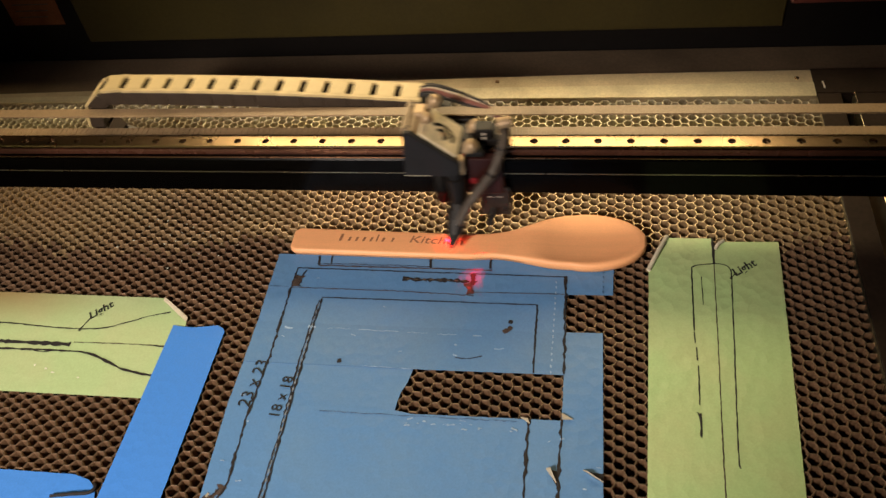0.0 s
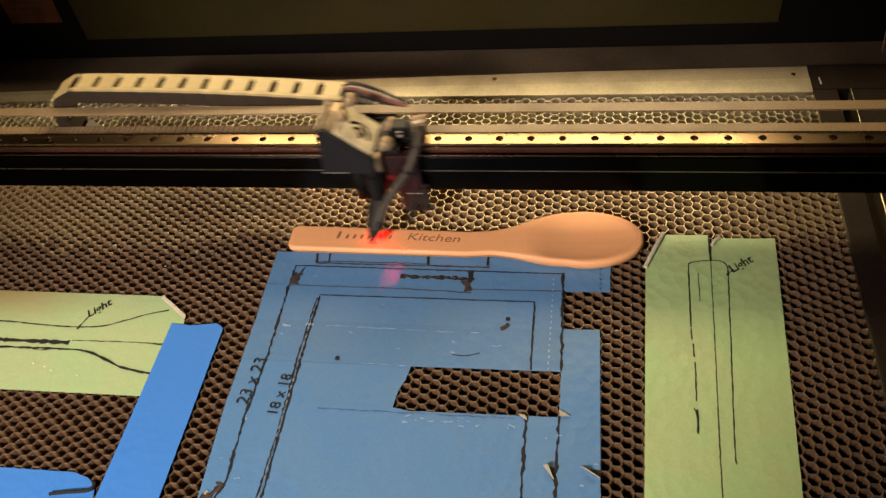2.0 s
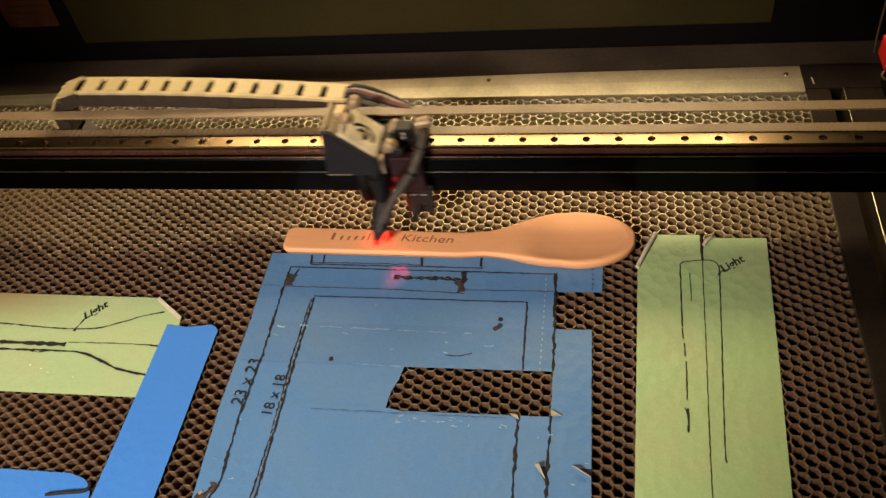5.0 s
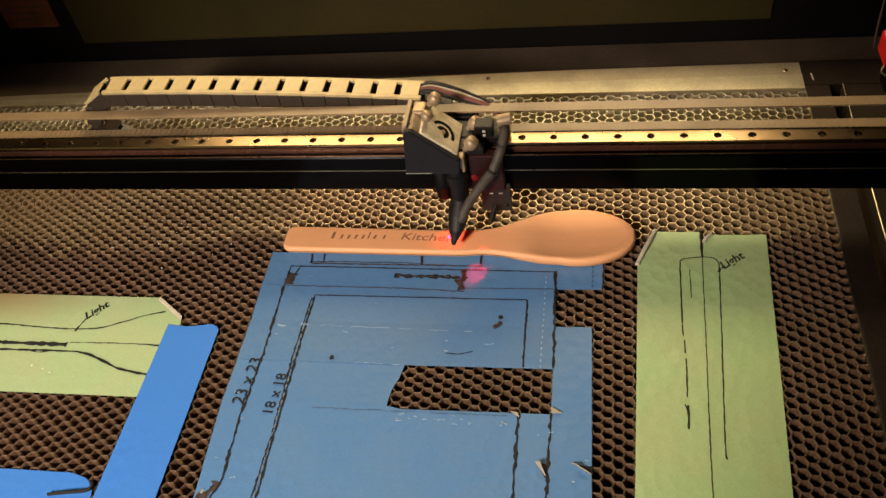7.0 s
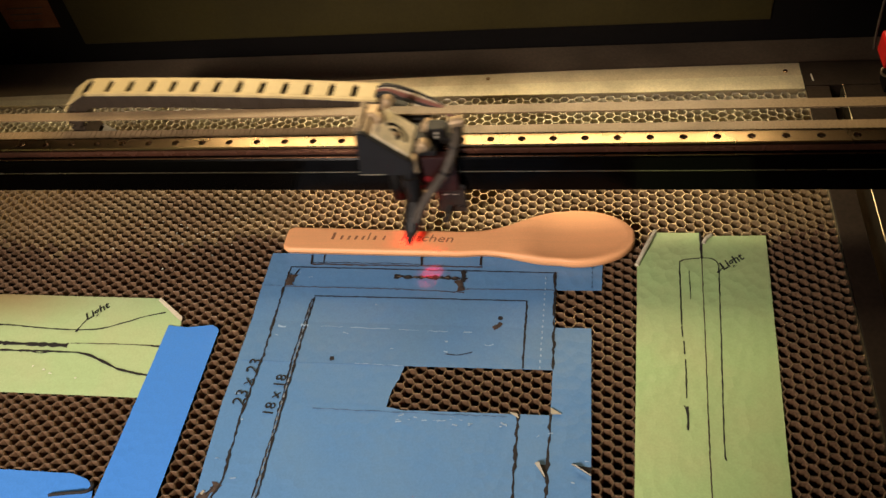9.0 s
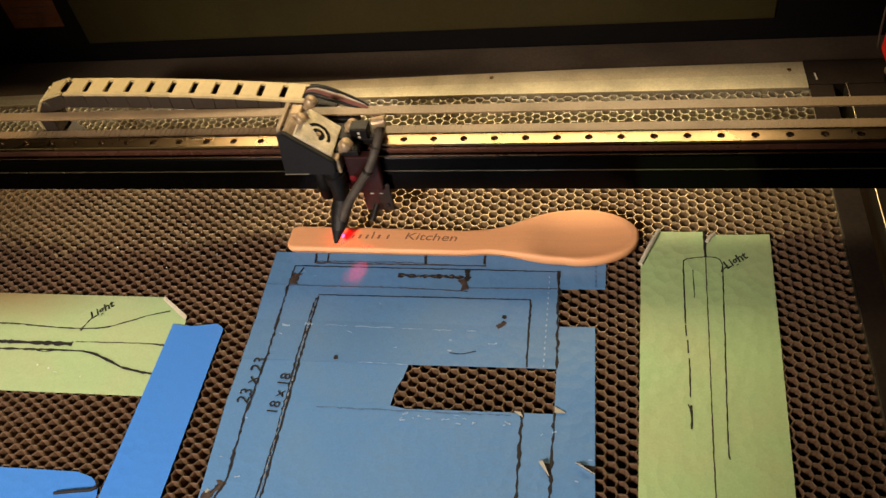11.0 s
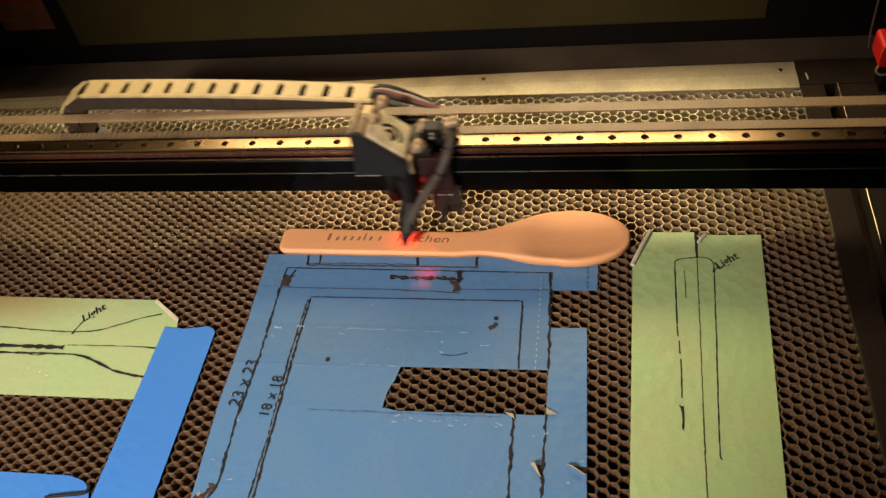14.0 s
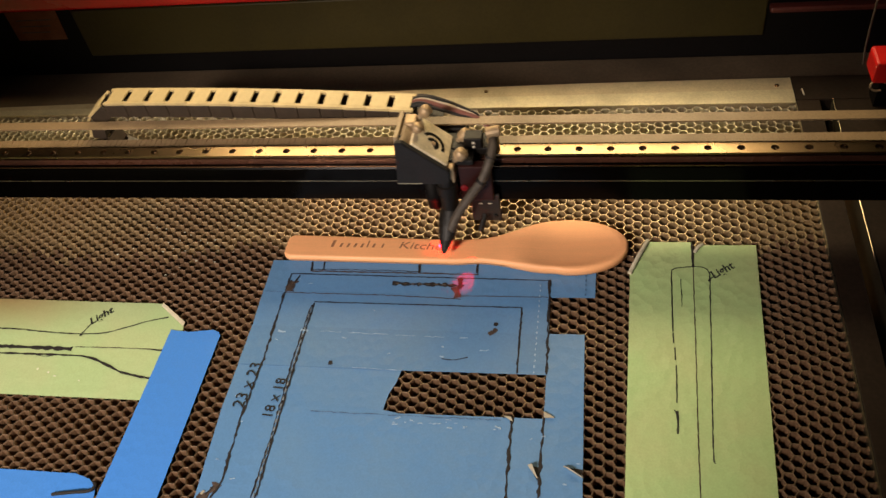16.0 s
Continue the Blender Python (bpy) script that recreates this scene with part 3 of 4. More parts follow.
    cut([(-0.0245, 0.0224), (-0.0240, 0.0112)], 0.0085, M_SCORCH, "burnt_patch", wobble=0.0010, uneven=0.4, step=0.002)
    cut([(-0.0300, -0.1700), (-0.0345, -0.1790), (-0.0420, -0.1850)], 0.0046, M_SCORCH, "burnt_patch", wobble=0.0012, uneven=0.7, step=0.002)
    cut([(-0.0330, -0.1735), (-0.0368, -0.1800)], 0.0016, M_CHAR, "burnt_flake", lift=0.0003, wobble=0.0006, uneven=0.6, step=0.0015)
    cut([(-0.0385, -0.1768), (-0.0400, -0.1800)], 0.0016, M_TEAR, "curl", lift=0.0003, uneven=0.6, step=0.001)
    cut([(0.001, -0.1840), (0.030, -0.1845), (0.080, -0.1850)], 0.0014, M_SCORCH, "scorched_line", wobble=0.0004)
    for x in (0.034, 0.082):
        cut([(x, -0.1800), (x + 0.001, -0.1870)], 0.0030, M_SCORCH, "burnt_flake", wobble=0.0006, step=0.0015)
    for a, b in (((-0.0285, 0.0265), (-0.0265, 0.0200)), ((-0.0189, 0.0302), (-0.0235, 0.0195)), ((-0.0255, 0.0245), (-0.0250, 0.0170))):
        cut([a, b], 0.0014, M_CHAR, "burnt_flake")
    cut([(0.0300, -0.0590), (0.0308, -0.0630)], 0.0032, M_CHAR, "burnt_hole", step=0.001)
    cut([(0.1582, -0.0169), (0.1618, -0.0172)], 0.0030, M_CHAR, "burnt_hole", step=0.001)
    cut([(0.1550, -0.0275), (0.1590, -0.0245), (0.1612, -0.0215)], 0.0036, M_SCORCH, "burnt_hole", step=0.001)
    cut([(0.1201, -0.0529), (0.1260, -0.0536), (0.1325, -0.0531), (0.1410, -0.0505)], 0.0008, M_CHAR, "burnt_scratch")
    # Creases where one strip overlaps the next; the shade of two is drawn as dark lines.
    cut([(0.0254, -0.1059), (0.0940, -0.1056), (0.1722, -0.1051)], 0.0006, M_CREASEDARK, "crease", wobble=0.0004, uneven=0.8)
    cut([(-0.0470, 0.0112), (-0.0300, 0.0110)], 0.0005, M_CREASEDARK, "crease", uneven=0.8)
    cut([(0.0497, -0.0645), (0.0899, -0.0652)], 0.0005, M_GREY, "crease", uneven=0.8)
    for a, b, w in (((0.0137, -0.0300), (0.0330, -0.0303), 0.0004), ((0.0400, -0.0304), (0.0720, -0.0309), 0.0005), ((0.0800, -0.0311), (0.0960, -0.0314), 0.0004), ((0.1030, -0.0315), (0.1187, -0.0318), 0.0005), ((-0.0225, -0.0312), (-0.0150, -0.0314), 0.0026), ((0.1185, -0.0405), (0.1210, -0.0409), 0.0018),
                    ((-0.0030, -0.0295), (0.0030, -0.0293), 0.0018), ((0.132, -0.0318), (0.139, -0.0312), 0.0012), ((0.150, -0.0435), (0.157, -0.0430), 0.0007)):
        cut([a, b], w, M_GREY, "scuff", uneven=0.6, wobble=0.0005)
    rnd = random.Random(12)
    for x0, x1, y0, y1, n in ((0.090, 0.176, -0.114, -0.107, 22), (0.182, 0.230, -0.205, -0.115, 7), (-0.044, -0.005, -0.170, 0.040, 7), (0.00, 0.17, -0.060, -0.003, 4)):
        for i in range(n):
            x, y, a, ln = rnd.uniform(x0, x1), rnd.uniform(y0, y1), rnd.uniform(-0.5, 0.5), rnd.uniform(0.0012, 0.0045)
            cut([(x, y), (x + ln * math.cos(a), y + ln * math.sin(a))], rnd.uniform(0.0004, 0.0010), M_GREY, "scuff", uneven=0.6, wobble=0.0003, step=0.001)
    # Ash between the two burnt lines.
    for i in range(26):
        y = -0.006 - 0.0068 * i
        cut([(0.0002, y), (0.0000, y - 0.0034)], 0.0010, M_ASHBLUE, "ash_patch", lift=0.0003, uneven=0.6, step=0.0012)
    # The dotted cut beside the large square.
    for i in range(17):
        cut([(0.1933 + 0.0002 * (i % 3), 0.0255 - 0.0054 * i), (0.1935, 0.0233 - 0.0054 * i)], 0.0010, M_GREY, "perforation")
    for i in range(5):
        cut([(0.2304, 0.0370 - 0.0050 * i), (0.2305, 0.0350 - 0.0050 * i)], 0.0009, M_CREASEDARK, "perforation")
    for i in range(8):
        cut([(0.0690 + 0.0068 * i, 0.0232), (0.0722 + 0.0068 * i, 0.0230)], 0.0013, M_ASH, "ash_patch", lift=0.0003, uneven=0.5, step=0.001)
    # Two torn tongues with their pale undersides turned up.
    for pts, curl in (([(0.1955, -0.1405), (0.2036, -0.1415), (0.2025, -0.1525)], [(0.1945, -0.1405), (0.1975, -0.1415), (0.2020, -0.1510)]),
                      ([(0.2205, -0.1402), (0.2331, -0.1412), (0.2331, -0.1470)], [(0.2195, -0.1398), (0.2225, -0.1425), (0.2330, -0.1480)])):
        # Dark patch in place of the shaded hole under the tongue.
        part("tear", prism(pts, zt, zt + 0.0001), M_CHAR, sheet)
        bm = bmesh.new()
        v = [bm.verts.new((x, y, zt + h)) for (x, y), h in zip(curl, (0.0006, 0.0042, 0.0016))]
        w = [bm.verts.new((x + 0.0003, y + 0.0003, zt + h + 0.0004)) for (x, y), h in zip(curl, (0.0006, 0.0042, 0.0016))]
        bm.faces.new(v)
        bm.faces.new(w[::-1])
        for i in range(3):
            bm.faces.new((v[i], v[(i + 1) % 3], w[(i + 1) % 3], w[i]))
        part("curl", bm, M_TEAR, sheet, "pale curled tape underside")
    part("curl", prism([(0.1740, -0.1015), (0.1812, -0.1062), (0.1795, -0.1022)], zt, zt + 0.0008), M_TEAR, sheet, "pale curled tape underside")
    bm = prism([(0.2034, -0.0965), (0.2040, -0.1015), (0.2112, -0.1011)], zt, zt + 0.0012)
    part("curl", bm, M_TEAR, sheet, "pale curled tape underside")
    writing("marking", "23 x 23", 0.0142, pose(-0.0305, -0.1072, zt + 0.0002, 0, 0, 85), M_INK, sheet, "black handwritten size", 0.05)
    writing("marking", "18 x 18", 0.0122, pose(-0.0048, -0.1150, zt + 0.0002, 0, 0, 86), M_INK, sheet, "black handwritten size", 0.0)
    return sheet


def other_tapes():
    zt = 0.0008
    # Green tape under the blue strip.
    g = tape("green_tape", [[(-0.42, -0.0045), (-0.1368, -0.0056), (-0.1096, -0.0254), (-0.1085, -0.0340), (-0.1095, -0.054), (-0.115, -0.1038), (-0.42, -0.1060)]],
             "smoke-stained pale green tape with curved cut marks and note", M_GREEN2)
    jobs = [([(-0.42, -0.0360), (-0.2757, -0.0385), (-0.2479, -0.0399), (-0.2141, -0.0414), (-0.1827, -0.0400), (-0.1597, -0.0321), (-0.1449, -0.0256), (-0.1266, -0.0203)], 0.0012, M_CHAR),
            ([(-0.42, -0.0577), (-0.2023, -0.0576)], 0.0040, M_CHAR), ([(-0.2002, -0.0552), (-0.1505, -0.0544), (-0.1150, -0.0550)], 0.0007, M_SCORCH),
            ([(-0.1300, -0.0545), (-0.1130, -0.0562)], 0.0014, M_CHAR),
            ([(-0.42, -0.0655), (-0.2619, -0.0646), (-0.2035, -0.0640), (-0.1830, -0.0654), (-0.1662, -0.0708), (-0.1495, -0.0778), (-0.1340, -0.0814), (-0.1160, -0.0838)], 0.0019, M_CHAR),
            ([(-0.2330, -0.0650), (-0.2260, -0.0662), (-0.2160, -0.0650)], 0.0007, M_CHAR), ([(-0.2012, -0.0432), (-0.2000, -0.0390), (-0.1960, -0.0285)], 0.0012, M_INK),
            ([(-0.2020, -0.0425), (-0.2000, -0.0432)], 0.0022, M_INK)]
    for i, (pts, w, m) in enumerate(jobs):
        part("cut_line", line([(p.x, p.y) for p in smooth_path([(x, y, 0) for x, y in pts], 5)], w, zt, seed=40 + i, uneven=0.45), m, g)
    writing("note", "Light", 0.0110, pose(-0.1965, -0.0315, zt, 0, 0, 44), M_INK, g, "black handwritten note", 0.2, 0.0002)
    for x, y, a in ((-0.2140, -0.0820, 0.004), (-0.2070, -0.0850, 0.005), (-0.1820, -0.0885, 0.003), (-0.2250, -0.0790, 0.002)):
        part("scuff", line([(x, y), (x + a * 0.6, y - 0.0004)], 0.0015, zt, seed=int(-x * 1e4), uneven=0.6, step=0.001), M_PALESCUFF, g)
    part("turned_corner", prism([(-0.1368, -0.0052), (-0.1092, -0.0252), (-0.1090, -0.0300), (-0.1375, -0.0085)], zt, zt + 0.0006), M_TAPEBACK, g, "pale turned-up tape corner")
    # Fresh blue strips laid over the bed.
    tape("blue_tape_strip", [[(-0.1186, -0.0341), (-0.1100, -0.0352), (-0.1011, -0.0358), (-0.0799, -0.0327), (-0.0745, -0.0350), (-0.0720, -0.0385), (-0.0722, -0.0485), (-0.0727, -0.230), (-0.1207, -0.230), (-0.1193, -0.1037)]],
         "bright blue masking tape strip across the green tape", M_BLUE2, 0.0012)
    end = tape("blue_tape_strip", [[(-0.42, -0.1725), (-0.1461, -0.1703), (-0.1330, -0.1738), (-0.1254, -0.1795), (-0.1231, -0.1868), (-0.1240, -0.230), (-0.42, -0.230)]],
               "bright blue masking tape strip with a curled dark end", M_BLUE2, 0.0)
    # Black roll: the burnt edge, with the shadow under the curl put in.
    part("burnt_curl", tube([(-0.1560, -0.1890, 0.0022), (-0.1410, -0.1868, 0.0030), (-0.1275, -0.1850, 0.0036), (-0.1240, -0.1810, 0.0034), (-0.1262, -0.1775, 0.0024)], 0.0013, 8, 5), M_CHAR, end, "black roll for the burnt curl and its shadow")
    # Green tape beside the spoon's bowl.
    g2 = tape("green_tape", [[(0.2664, 0.0402), (0.2812, 0.0763), (0.3172, 0.0766), (0.3170, 0.0483), (0.3141, -0.0558), (0.3093, -0.2250), (0.2600, -0.2250)],
                             [(0.3176, 0.0483), (0.3193, 0.0642), (0.3255, 0.0730), (0.3691, 0.0741), (0.3656, -0.0288), (0.3580, -0.2250), (0.3096, -0.2250), (0.3144, -0.0558)]],
              "wide pale green masking tape with a drawn outline and note", M_GREEN)
    outline = [(0.2985, -0.0182), (0.2990, 0.0100), (0.2996, 0.0408), (0.3007, 0.0450), (0.3044, 0.0469), (0.3168, 0.0489), (0.3246, 0.0484), (0.3279, 0.0461), (0.3298, 0.0414),
               (0.3295, 0.0326), (0.3264, -0.0302), (0.3237, -0.0791), (0.3217, -0.1233), (0.3223, -0.1300)]
    pts = [(p.x, p.y) for p in smooth_path([(x, y, 0) for x, y in outline], 5)]
    part("drawn_line", line(pts, 0.0010, zt, seed=60), M_INK, g2)
    for k, (x0, y0, x1, y1, w) in enumerate(((0.2984, -0.0198, 0.2988, -0.0297, 0.0010), (0.2994, -0.0338, 0.2992, -0.0450, 0.0010), (0.2998, -0.0500, 0.2988, -0.0831, 0.0010),
                                             (0.2989, -0.0896, 0.2986, -0.1084, 0.0016), (0.2970, -0.0890, 0.2988, -0.0945, 0.0008))):
        part("drawn_line", line([(x0, y0), (x1, y1)], w, zt, seed=61 + k), M_INK, g2)
    part("seam", line([(0.3174, 0.0766), (0.3173, 0.0483)], 0.0018, zt + 0.0001, seed=91), M_CHAR, g2)
    part("seam", line([(0.3172, 0.0483), (0.3165, 0.0237), (0.3141, -0.0558), (0.3122, -0.1067), (0.3094, -0.2250)], 0.0007, zt + 0.0001, seed=92), M_SCORCH, g2)
    part("drawn_line", line([(0.3068, 0.0351), (0.3065, 0.0065)], 0.0006, zt, seed=93), M_INK, g2)
    part("drawn_line", line([(0.3288, 0.0340), (0.3340, 0.0400)], 0.0009, zt, seed=94), M_INK, g2)
    part("drawn_line", line([(0.3284, 0.0345), (0.3302, 0.0340)], 0.0022, zt, seed=95), M_INK, g2)
    writing("note", "Light", 0.0108, pose(0.3330, 0.0362, zt, 0, 0, 36), M_INK, g2, "black handwritten note", 0.2, 0.0002)
    part("turned_corner", tube([(0.2660, 0.0395, 0.0016), (0.2735, 0.0580, 0.0026), (0.2815, 0.0768, 0.0018)], 0.0018, 8, 5), M_TAPEBACK, g2, "pale rolled tape corner")
    part("turned_corner", tube([(0.3193, 0.0645, 0.0012), (0.3222, 0.0695, 0.0022), (0.3262, 0.0735, 0.0014)], 0.0015, 8, 5), M_TAPEBACK, g2, "pale rolled tape corner")


# ---- the spoon ----
def spoon():
    """A flat wooden spoon: rounded handle, waist and shallow oval bowl."""
    ob = tagged(holder("wooden_spoon", 0.113, 0.057, 0.0014), "pale wooden spoon with brown engraved lettering on its flat handle", "spoon")
    o = Vector((0.113, 0.057, 0.0014))
    xa, xb = -0.0385, 0.2650

    def half(x):
        if x < -0.031:
            k = (-0.031 - x) / 0.0075
            return 0.0055 + 0.0083 * math.sqrt(max(0.0, 1 - k * k)) if k < 1 else 0.0055
        if x < 0.135:
            return 0.0138 - 0.0008 * (x + 0.031) / 0.166
        if x < 0.205:
            s = (x - 0.135) / 0.070
            s = s * s * (3 - 2 * s)
            return 0.0130 + 0.0152 * s
        c, a = 0.216, xb - 0.216
        return 0.0296 * math.sqrt(max(0.0, 1 - ((x - c) / a) ** 2)) if x > c else 0.0282 + 0.0014 * math.sin((x - 0.205) / 0.011 * math.pi / 2)

    def mid(x):
        return 0.0565 + 0.0030 * max(0.0, (0.12 - x) / 0.16) + (0.0072 * min(1.0, max(0.0, (x - 0.12) / 0.08)))

    nx, ny = 120, 22
    xs = [xa + (xb - xa) * (0.5 - 0.5 * math.cos(math.pi * i / nx)) for i in range(nx + 1)]
    bm = bmesh.new()
    tops, lows = [], []
    for x in xs:
        h = max(half(x), 0.0006)
        bowl = min(1.0, max(0.0, (x - 0.150) / 0.035))
        bowl = bowl * bowl * (3 - 2 * bowl)
        thick = 0.0075 + 0.0020 * bowl
        rt, rl = [], []
        for j in range(ny + 1):
            v = -1 + 2 * j / ny
            v = math.sin(v * math.pi / 2)
            y = mid(x) + h * v
            e = max(0.0, 1 - abs(v)) * h
            edge = 1 - math.sqrt(max(0.0, 1 - max(0.0, 1 - e / 0.0026) ** 2)) if e < 0.0026 else 0.0
            end = min(x - xa, xb - x)
            if end < 0.003:
                edge = max(edge, 1 - math.sqrt(max(0.0, 1 - (1 - end / 0.003) ** 2)))
            rr = math.hypot((x - 0.2120) / 0.0465, (y - mid(x)) / 0.0255)
            dip = 0.0032 * max(0.0, 1 - rr * rr) ** 0.7 if x > 0.160 else 0.0
            dip *= min(1.0, max(0.0, (x - 0.160) / 0.03))
            z = o.z + thick - edge * 0.0034 - dip
            zl = o.z + (0.0014 + 0.004 * edge) * min(1.0, edge * 2)
            rt.append(bm.verts.new(Vector((x, y, z)) - o))
            rl.append(bm.verts.new(Vector((x, y, min(zl, z - 0.001))) - o))
        tops.append(rt)
        lows.append(rl)
    for i in range(nx):
        for j in range(ny):
            bm.faces.new((tops[i][j], tops[i + 1][j], tops[i + 1][j + 1], tops[i][j + 1]))
            bm.faces.new((lows[i][j + 1], lows[i + 1][j + 1], lows[i + 1][j], lows[i][j]))
        for j in (0, ny):
            bm.faces.new((tops[i][j], lows[i][j], lows[i + 1][j], tops[i + 1][j]))
    for i in (0, nx):
        for j in range(ny):
            bm.faces.new((tops[i][j], tops[i][j + 1], lows[i][j + 1], lows[i][j]))
    part("spoon_body", bm, M_WOOD, ob, smooth=True)
    zt = 0.0075 + 0.0001
    # The engraved name stands as plain bars, one for each letter.
    for i, (x, w, h0, h1) in enumerate(((0.0045, 0.0062, 0, 0.0080), (0.0125, 0.0050, 0, 0.0046), (0.0190, 0.0050, 0, 0.0046), (0.0255, 0.0050, 0, 0.0046),
                                        (0.0320, 0.0045, 0, 0.0046), (0.0375, 0.0030, 0, 0.0080), (0.0425, 0.0050, 0, 0.0046), (0.0510, 0.0040, 0, 0.0046))):
        bm = prism([(x, 0.0575 + h0), (x + w * 0.42, 0.0575 + h0), (x + w * 0.42 + 0.0012, 0.0575 + h1), (x + 0.0012, 0.0575 + h1)], zt, zt + 0.00006)
        bmesh.ops.translate(bm, vec=(-o.x, -o.y, 0), verts=bm.verts)
        part("engraved_bar", bm, M_ENGRAVE, ob)
    writing("engraved_word", "Kitchen", 0.0114, pose(0.0665 - o.x, 0.0572 - o.y, zt, 0, 0, -2) @ Matrix.Diagonal((1.32, 1, 1, 1)), M_ENGRAVE, ob, "brown engraved word", 0.18)
    return ob


# ---- the laser head, in its own space: x from the nozzle's axis ----
def sloped(y0, y1, left, inset, floor=0.0805):
    """A slice of the mirror housing across y, with its top cut on a slope."""
    bm = bmesh.new()
    sec = [(left - 0.0042, floor), (left, 0.1235 - inset), (-0.0262, 0.1245 - inset), (0.0086 - inset, 0.0935 - inset), (0.0075 - inset, floor + 0.0010), (0.0040, floor - 0.0006)]
    a = [bm.verts.new((x, y0, z)) for x, z in sec]
    b = [bm.verts.new((x, y1, z)) for x, z in sec]
    for i in range(len(sec)):
        j = (i + 1) % len(sec)
        bm.faces.new((a[i], a[j], b[j], b[i]))
    bm.faces.new(a)
    bm.faces.new(b[::-1])
    bmesh.ops.bevel(bm, geom=list(bm.edges), offset=0.0007, segments=2, affect="EDGES")
    return bm


def laser_head():
    h = tagged(holder("laser_head"), "sooty laser head with mirror mount, black nozzle and air hose", "laser head")
    # The mirror housing steps up over the rail; a black cover closes its front.
    part("mirror_housing", sloped(0.0684, 0.0885, -0.0290, 0.0012), M_SILVER, h, "cast silver mirror housing")
    part("housing_step", sloped(0.0887, 0.1030, -0.0290, 0.0012, 0.0900), M_SILVER, h)
    cover = part("front_cover", sloped(0.0633, 0.0682, -0.0318, 0.0), M_COVER, h, "matt black slanted front cover")
    part("cover_edge", box(-0.0358, -0.0150, 0.0629, 0.0632, 0.0812, 0.0817), M_BAR, cover)
    # The silver mirror plate on the slope, with a curved slot round a raised boss.
    n = Vector((0.665, 0, 0.747)).normalized()
    d = Vector((0.747, 0, -0.665)).normalized()
    c0 = Vector((-0.0083, 0.0848, 0.1058))

    def on(u, v, w):
        return c0 + d * u + Vector((0, 1, 0)) * v + n * w

    def tilted(bm, du=0.0, dv=0.0):
        for v in bm.verts:
            v.co = on(v.co.x + du, v.co.y + dv, v.co.z)
        return bm

    plate = part("mirror_plate", tilted(slab(bmesh.new(), -0.0176, 0.0176, -0.0165, 0.0192, -0.0012, 0.0036, bevel=0.0009)), M_PLATE, h, "cast silver mirror plate with a curved slot")
    arc = lambda r0, r1, a0, a1: [(r * math.cos(t), r * math.sin(t)) for r, ts in ((r0, range(0, 11)), (r1, range(10, -1, -1))) for t in (math.radians(a0 + (a1 - a0) * k / 10) for k in ts)]
    # Black pieces on the plate stand for the dark inside slot and recess.
    for nm, outl in (("slot", arc(0.0082, 0.0112, -15, 150)), ("recess", arc(0.0022, 0.0058, -70, 165))):
        part(nm, tilted(prism(outl, 0.0034, 0.0039), 0.0010, -0.0030), M_BLACK, plate)
    part("boss", tilted(turned([(0, 0.0020), (0.0012, 0.0020), (0.0016, 0.0014)], (0, 0, 0.0034), (0, 0, 1), 14), 0.0010, -0.0030), M_BRASS, plate)
    # The entry flange.
    flange = part("entry_flange", box(-0.0334, -0.0297, 0.0690, 0.1030, 0.1100, 0.1250, bevel=0.0008), M_SILVER, h, "upright silver flange")
    for y in (0.0740, 0.0980):
        part("flange_screw", turned([(0, 0.0020), (0.0012, 0.0020), (0.0016, 0.0012)], (-0.0296, y, 0.1215), (1, 0, 0), 10), M_SOOTY, flange)
    part("flange_cap", box(-0.0290, -0.0185, 0.0880, 0.1020, 0.1130, 0.1235, bevel=0.0022), M_BRASS, h)
    # Thumb screws.
    for u, v, r, ln in ((-0.0160, 0.0160, 0.0051, 0.0138), (-0.0175, -0.0021, 0.0045, 0.0085), (0.0228, 0.0160, 0.0053, 0.0149), (0.0228, -0.0074, 0.0055, 0.0138)):
        sc = part("thumb_screw", turned([(0, 0.0017), (ln * 0.4, 0.0017), (ln * 0.4, r * 0.80), (ln * 0.47, r * 0.97), (ln * 0.55, r), (ln * 0.86, r), (ln * 0.95, r * 0.9), (ln, r * 0.7)], on(u, v, 0.0030), n, 18), M_BRASS, h, "worn brass thumb screw", smooth=True)
        part("spring", turned([(0, 0.0026), (ln * 0.38, 0.0026)], on(u, v, 0.0043), n, 10), M_SILVER, sc)
    part("clamp_block", box(0.0043, 0.0115, 0.0676, 0.0819, 0.0775, 0.0930, bevel=0.0014), M_BRASS, h)
    # Carriage and lower mounting.
    part("carriage", box(-0.0277, 0.0393, 0.0905, 0.1110, 0.0884, 0.0950, bevel=0.0010), M_SOOTY, h)
    part("bridge", box(-0.0187, 0.0263, 0.0760, 0.0903, 0.0890, 0.0945, bevel=0.001), M_SOOTY, h)
    part("mount_block", box(0.0125, 0.0403, 0.0750, 0.0835, 0.0500, 0.0885, bevel=0.0014), M_DARKRED, h, "dark red metal mounting block")
    sensor = part("sensor_plate", box(0.0193, 0.0443, 0.0780, 0.0810, 0.0230, 0.0540, bevel=0.0012), M_JACKET, h, "smoke-blackened sensor plate")
    for x in (0.0263, 0.0343):
        part("solder_mark", box(x, x + 0.0030, 0.0774, 0.0779, 0.0440, 0.0448), M_WHITE, sensor)
    part("sensor_screw", turned([(0, 0.0018), (0.0010, 0.0018), (0.0014, 0.0012)], (0.0395, 0.0779, 0.0300), (0, -1, 0), 10), M_SOOTY, sensor)
    plug = part("connector", box(0.0182, 0.0330, 0.0890, 0.1010, 0.0952, 0.1060, bevel=0.0010), M_SOOTY, h, "black plug with white terminals")
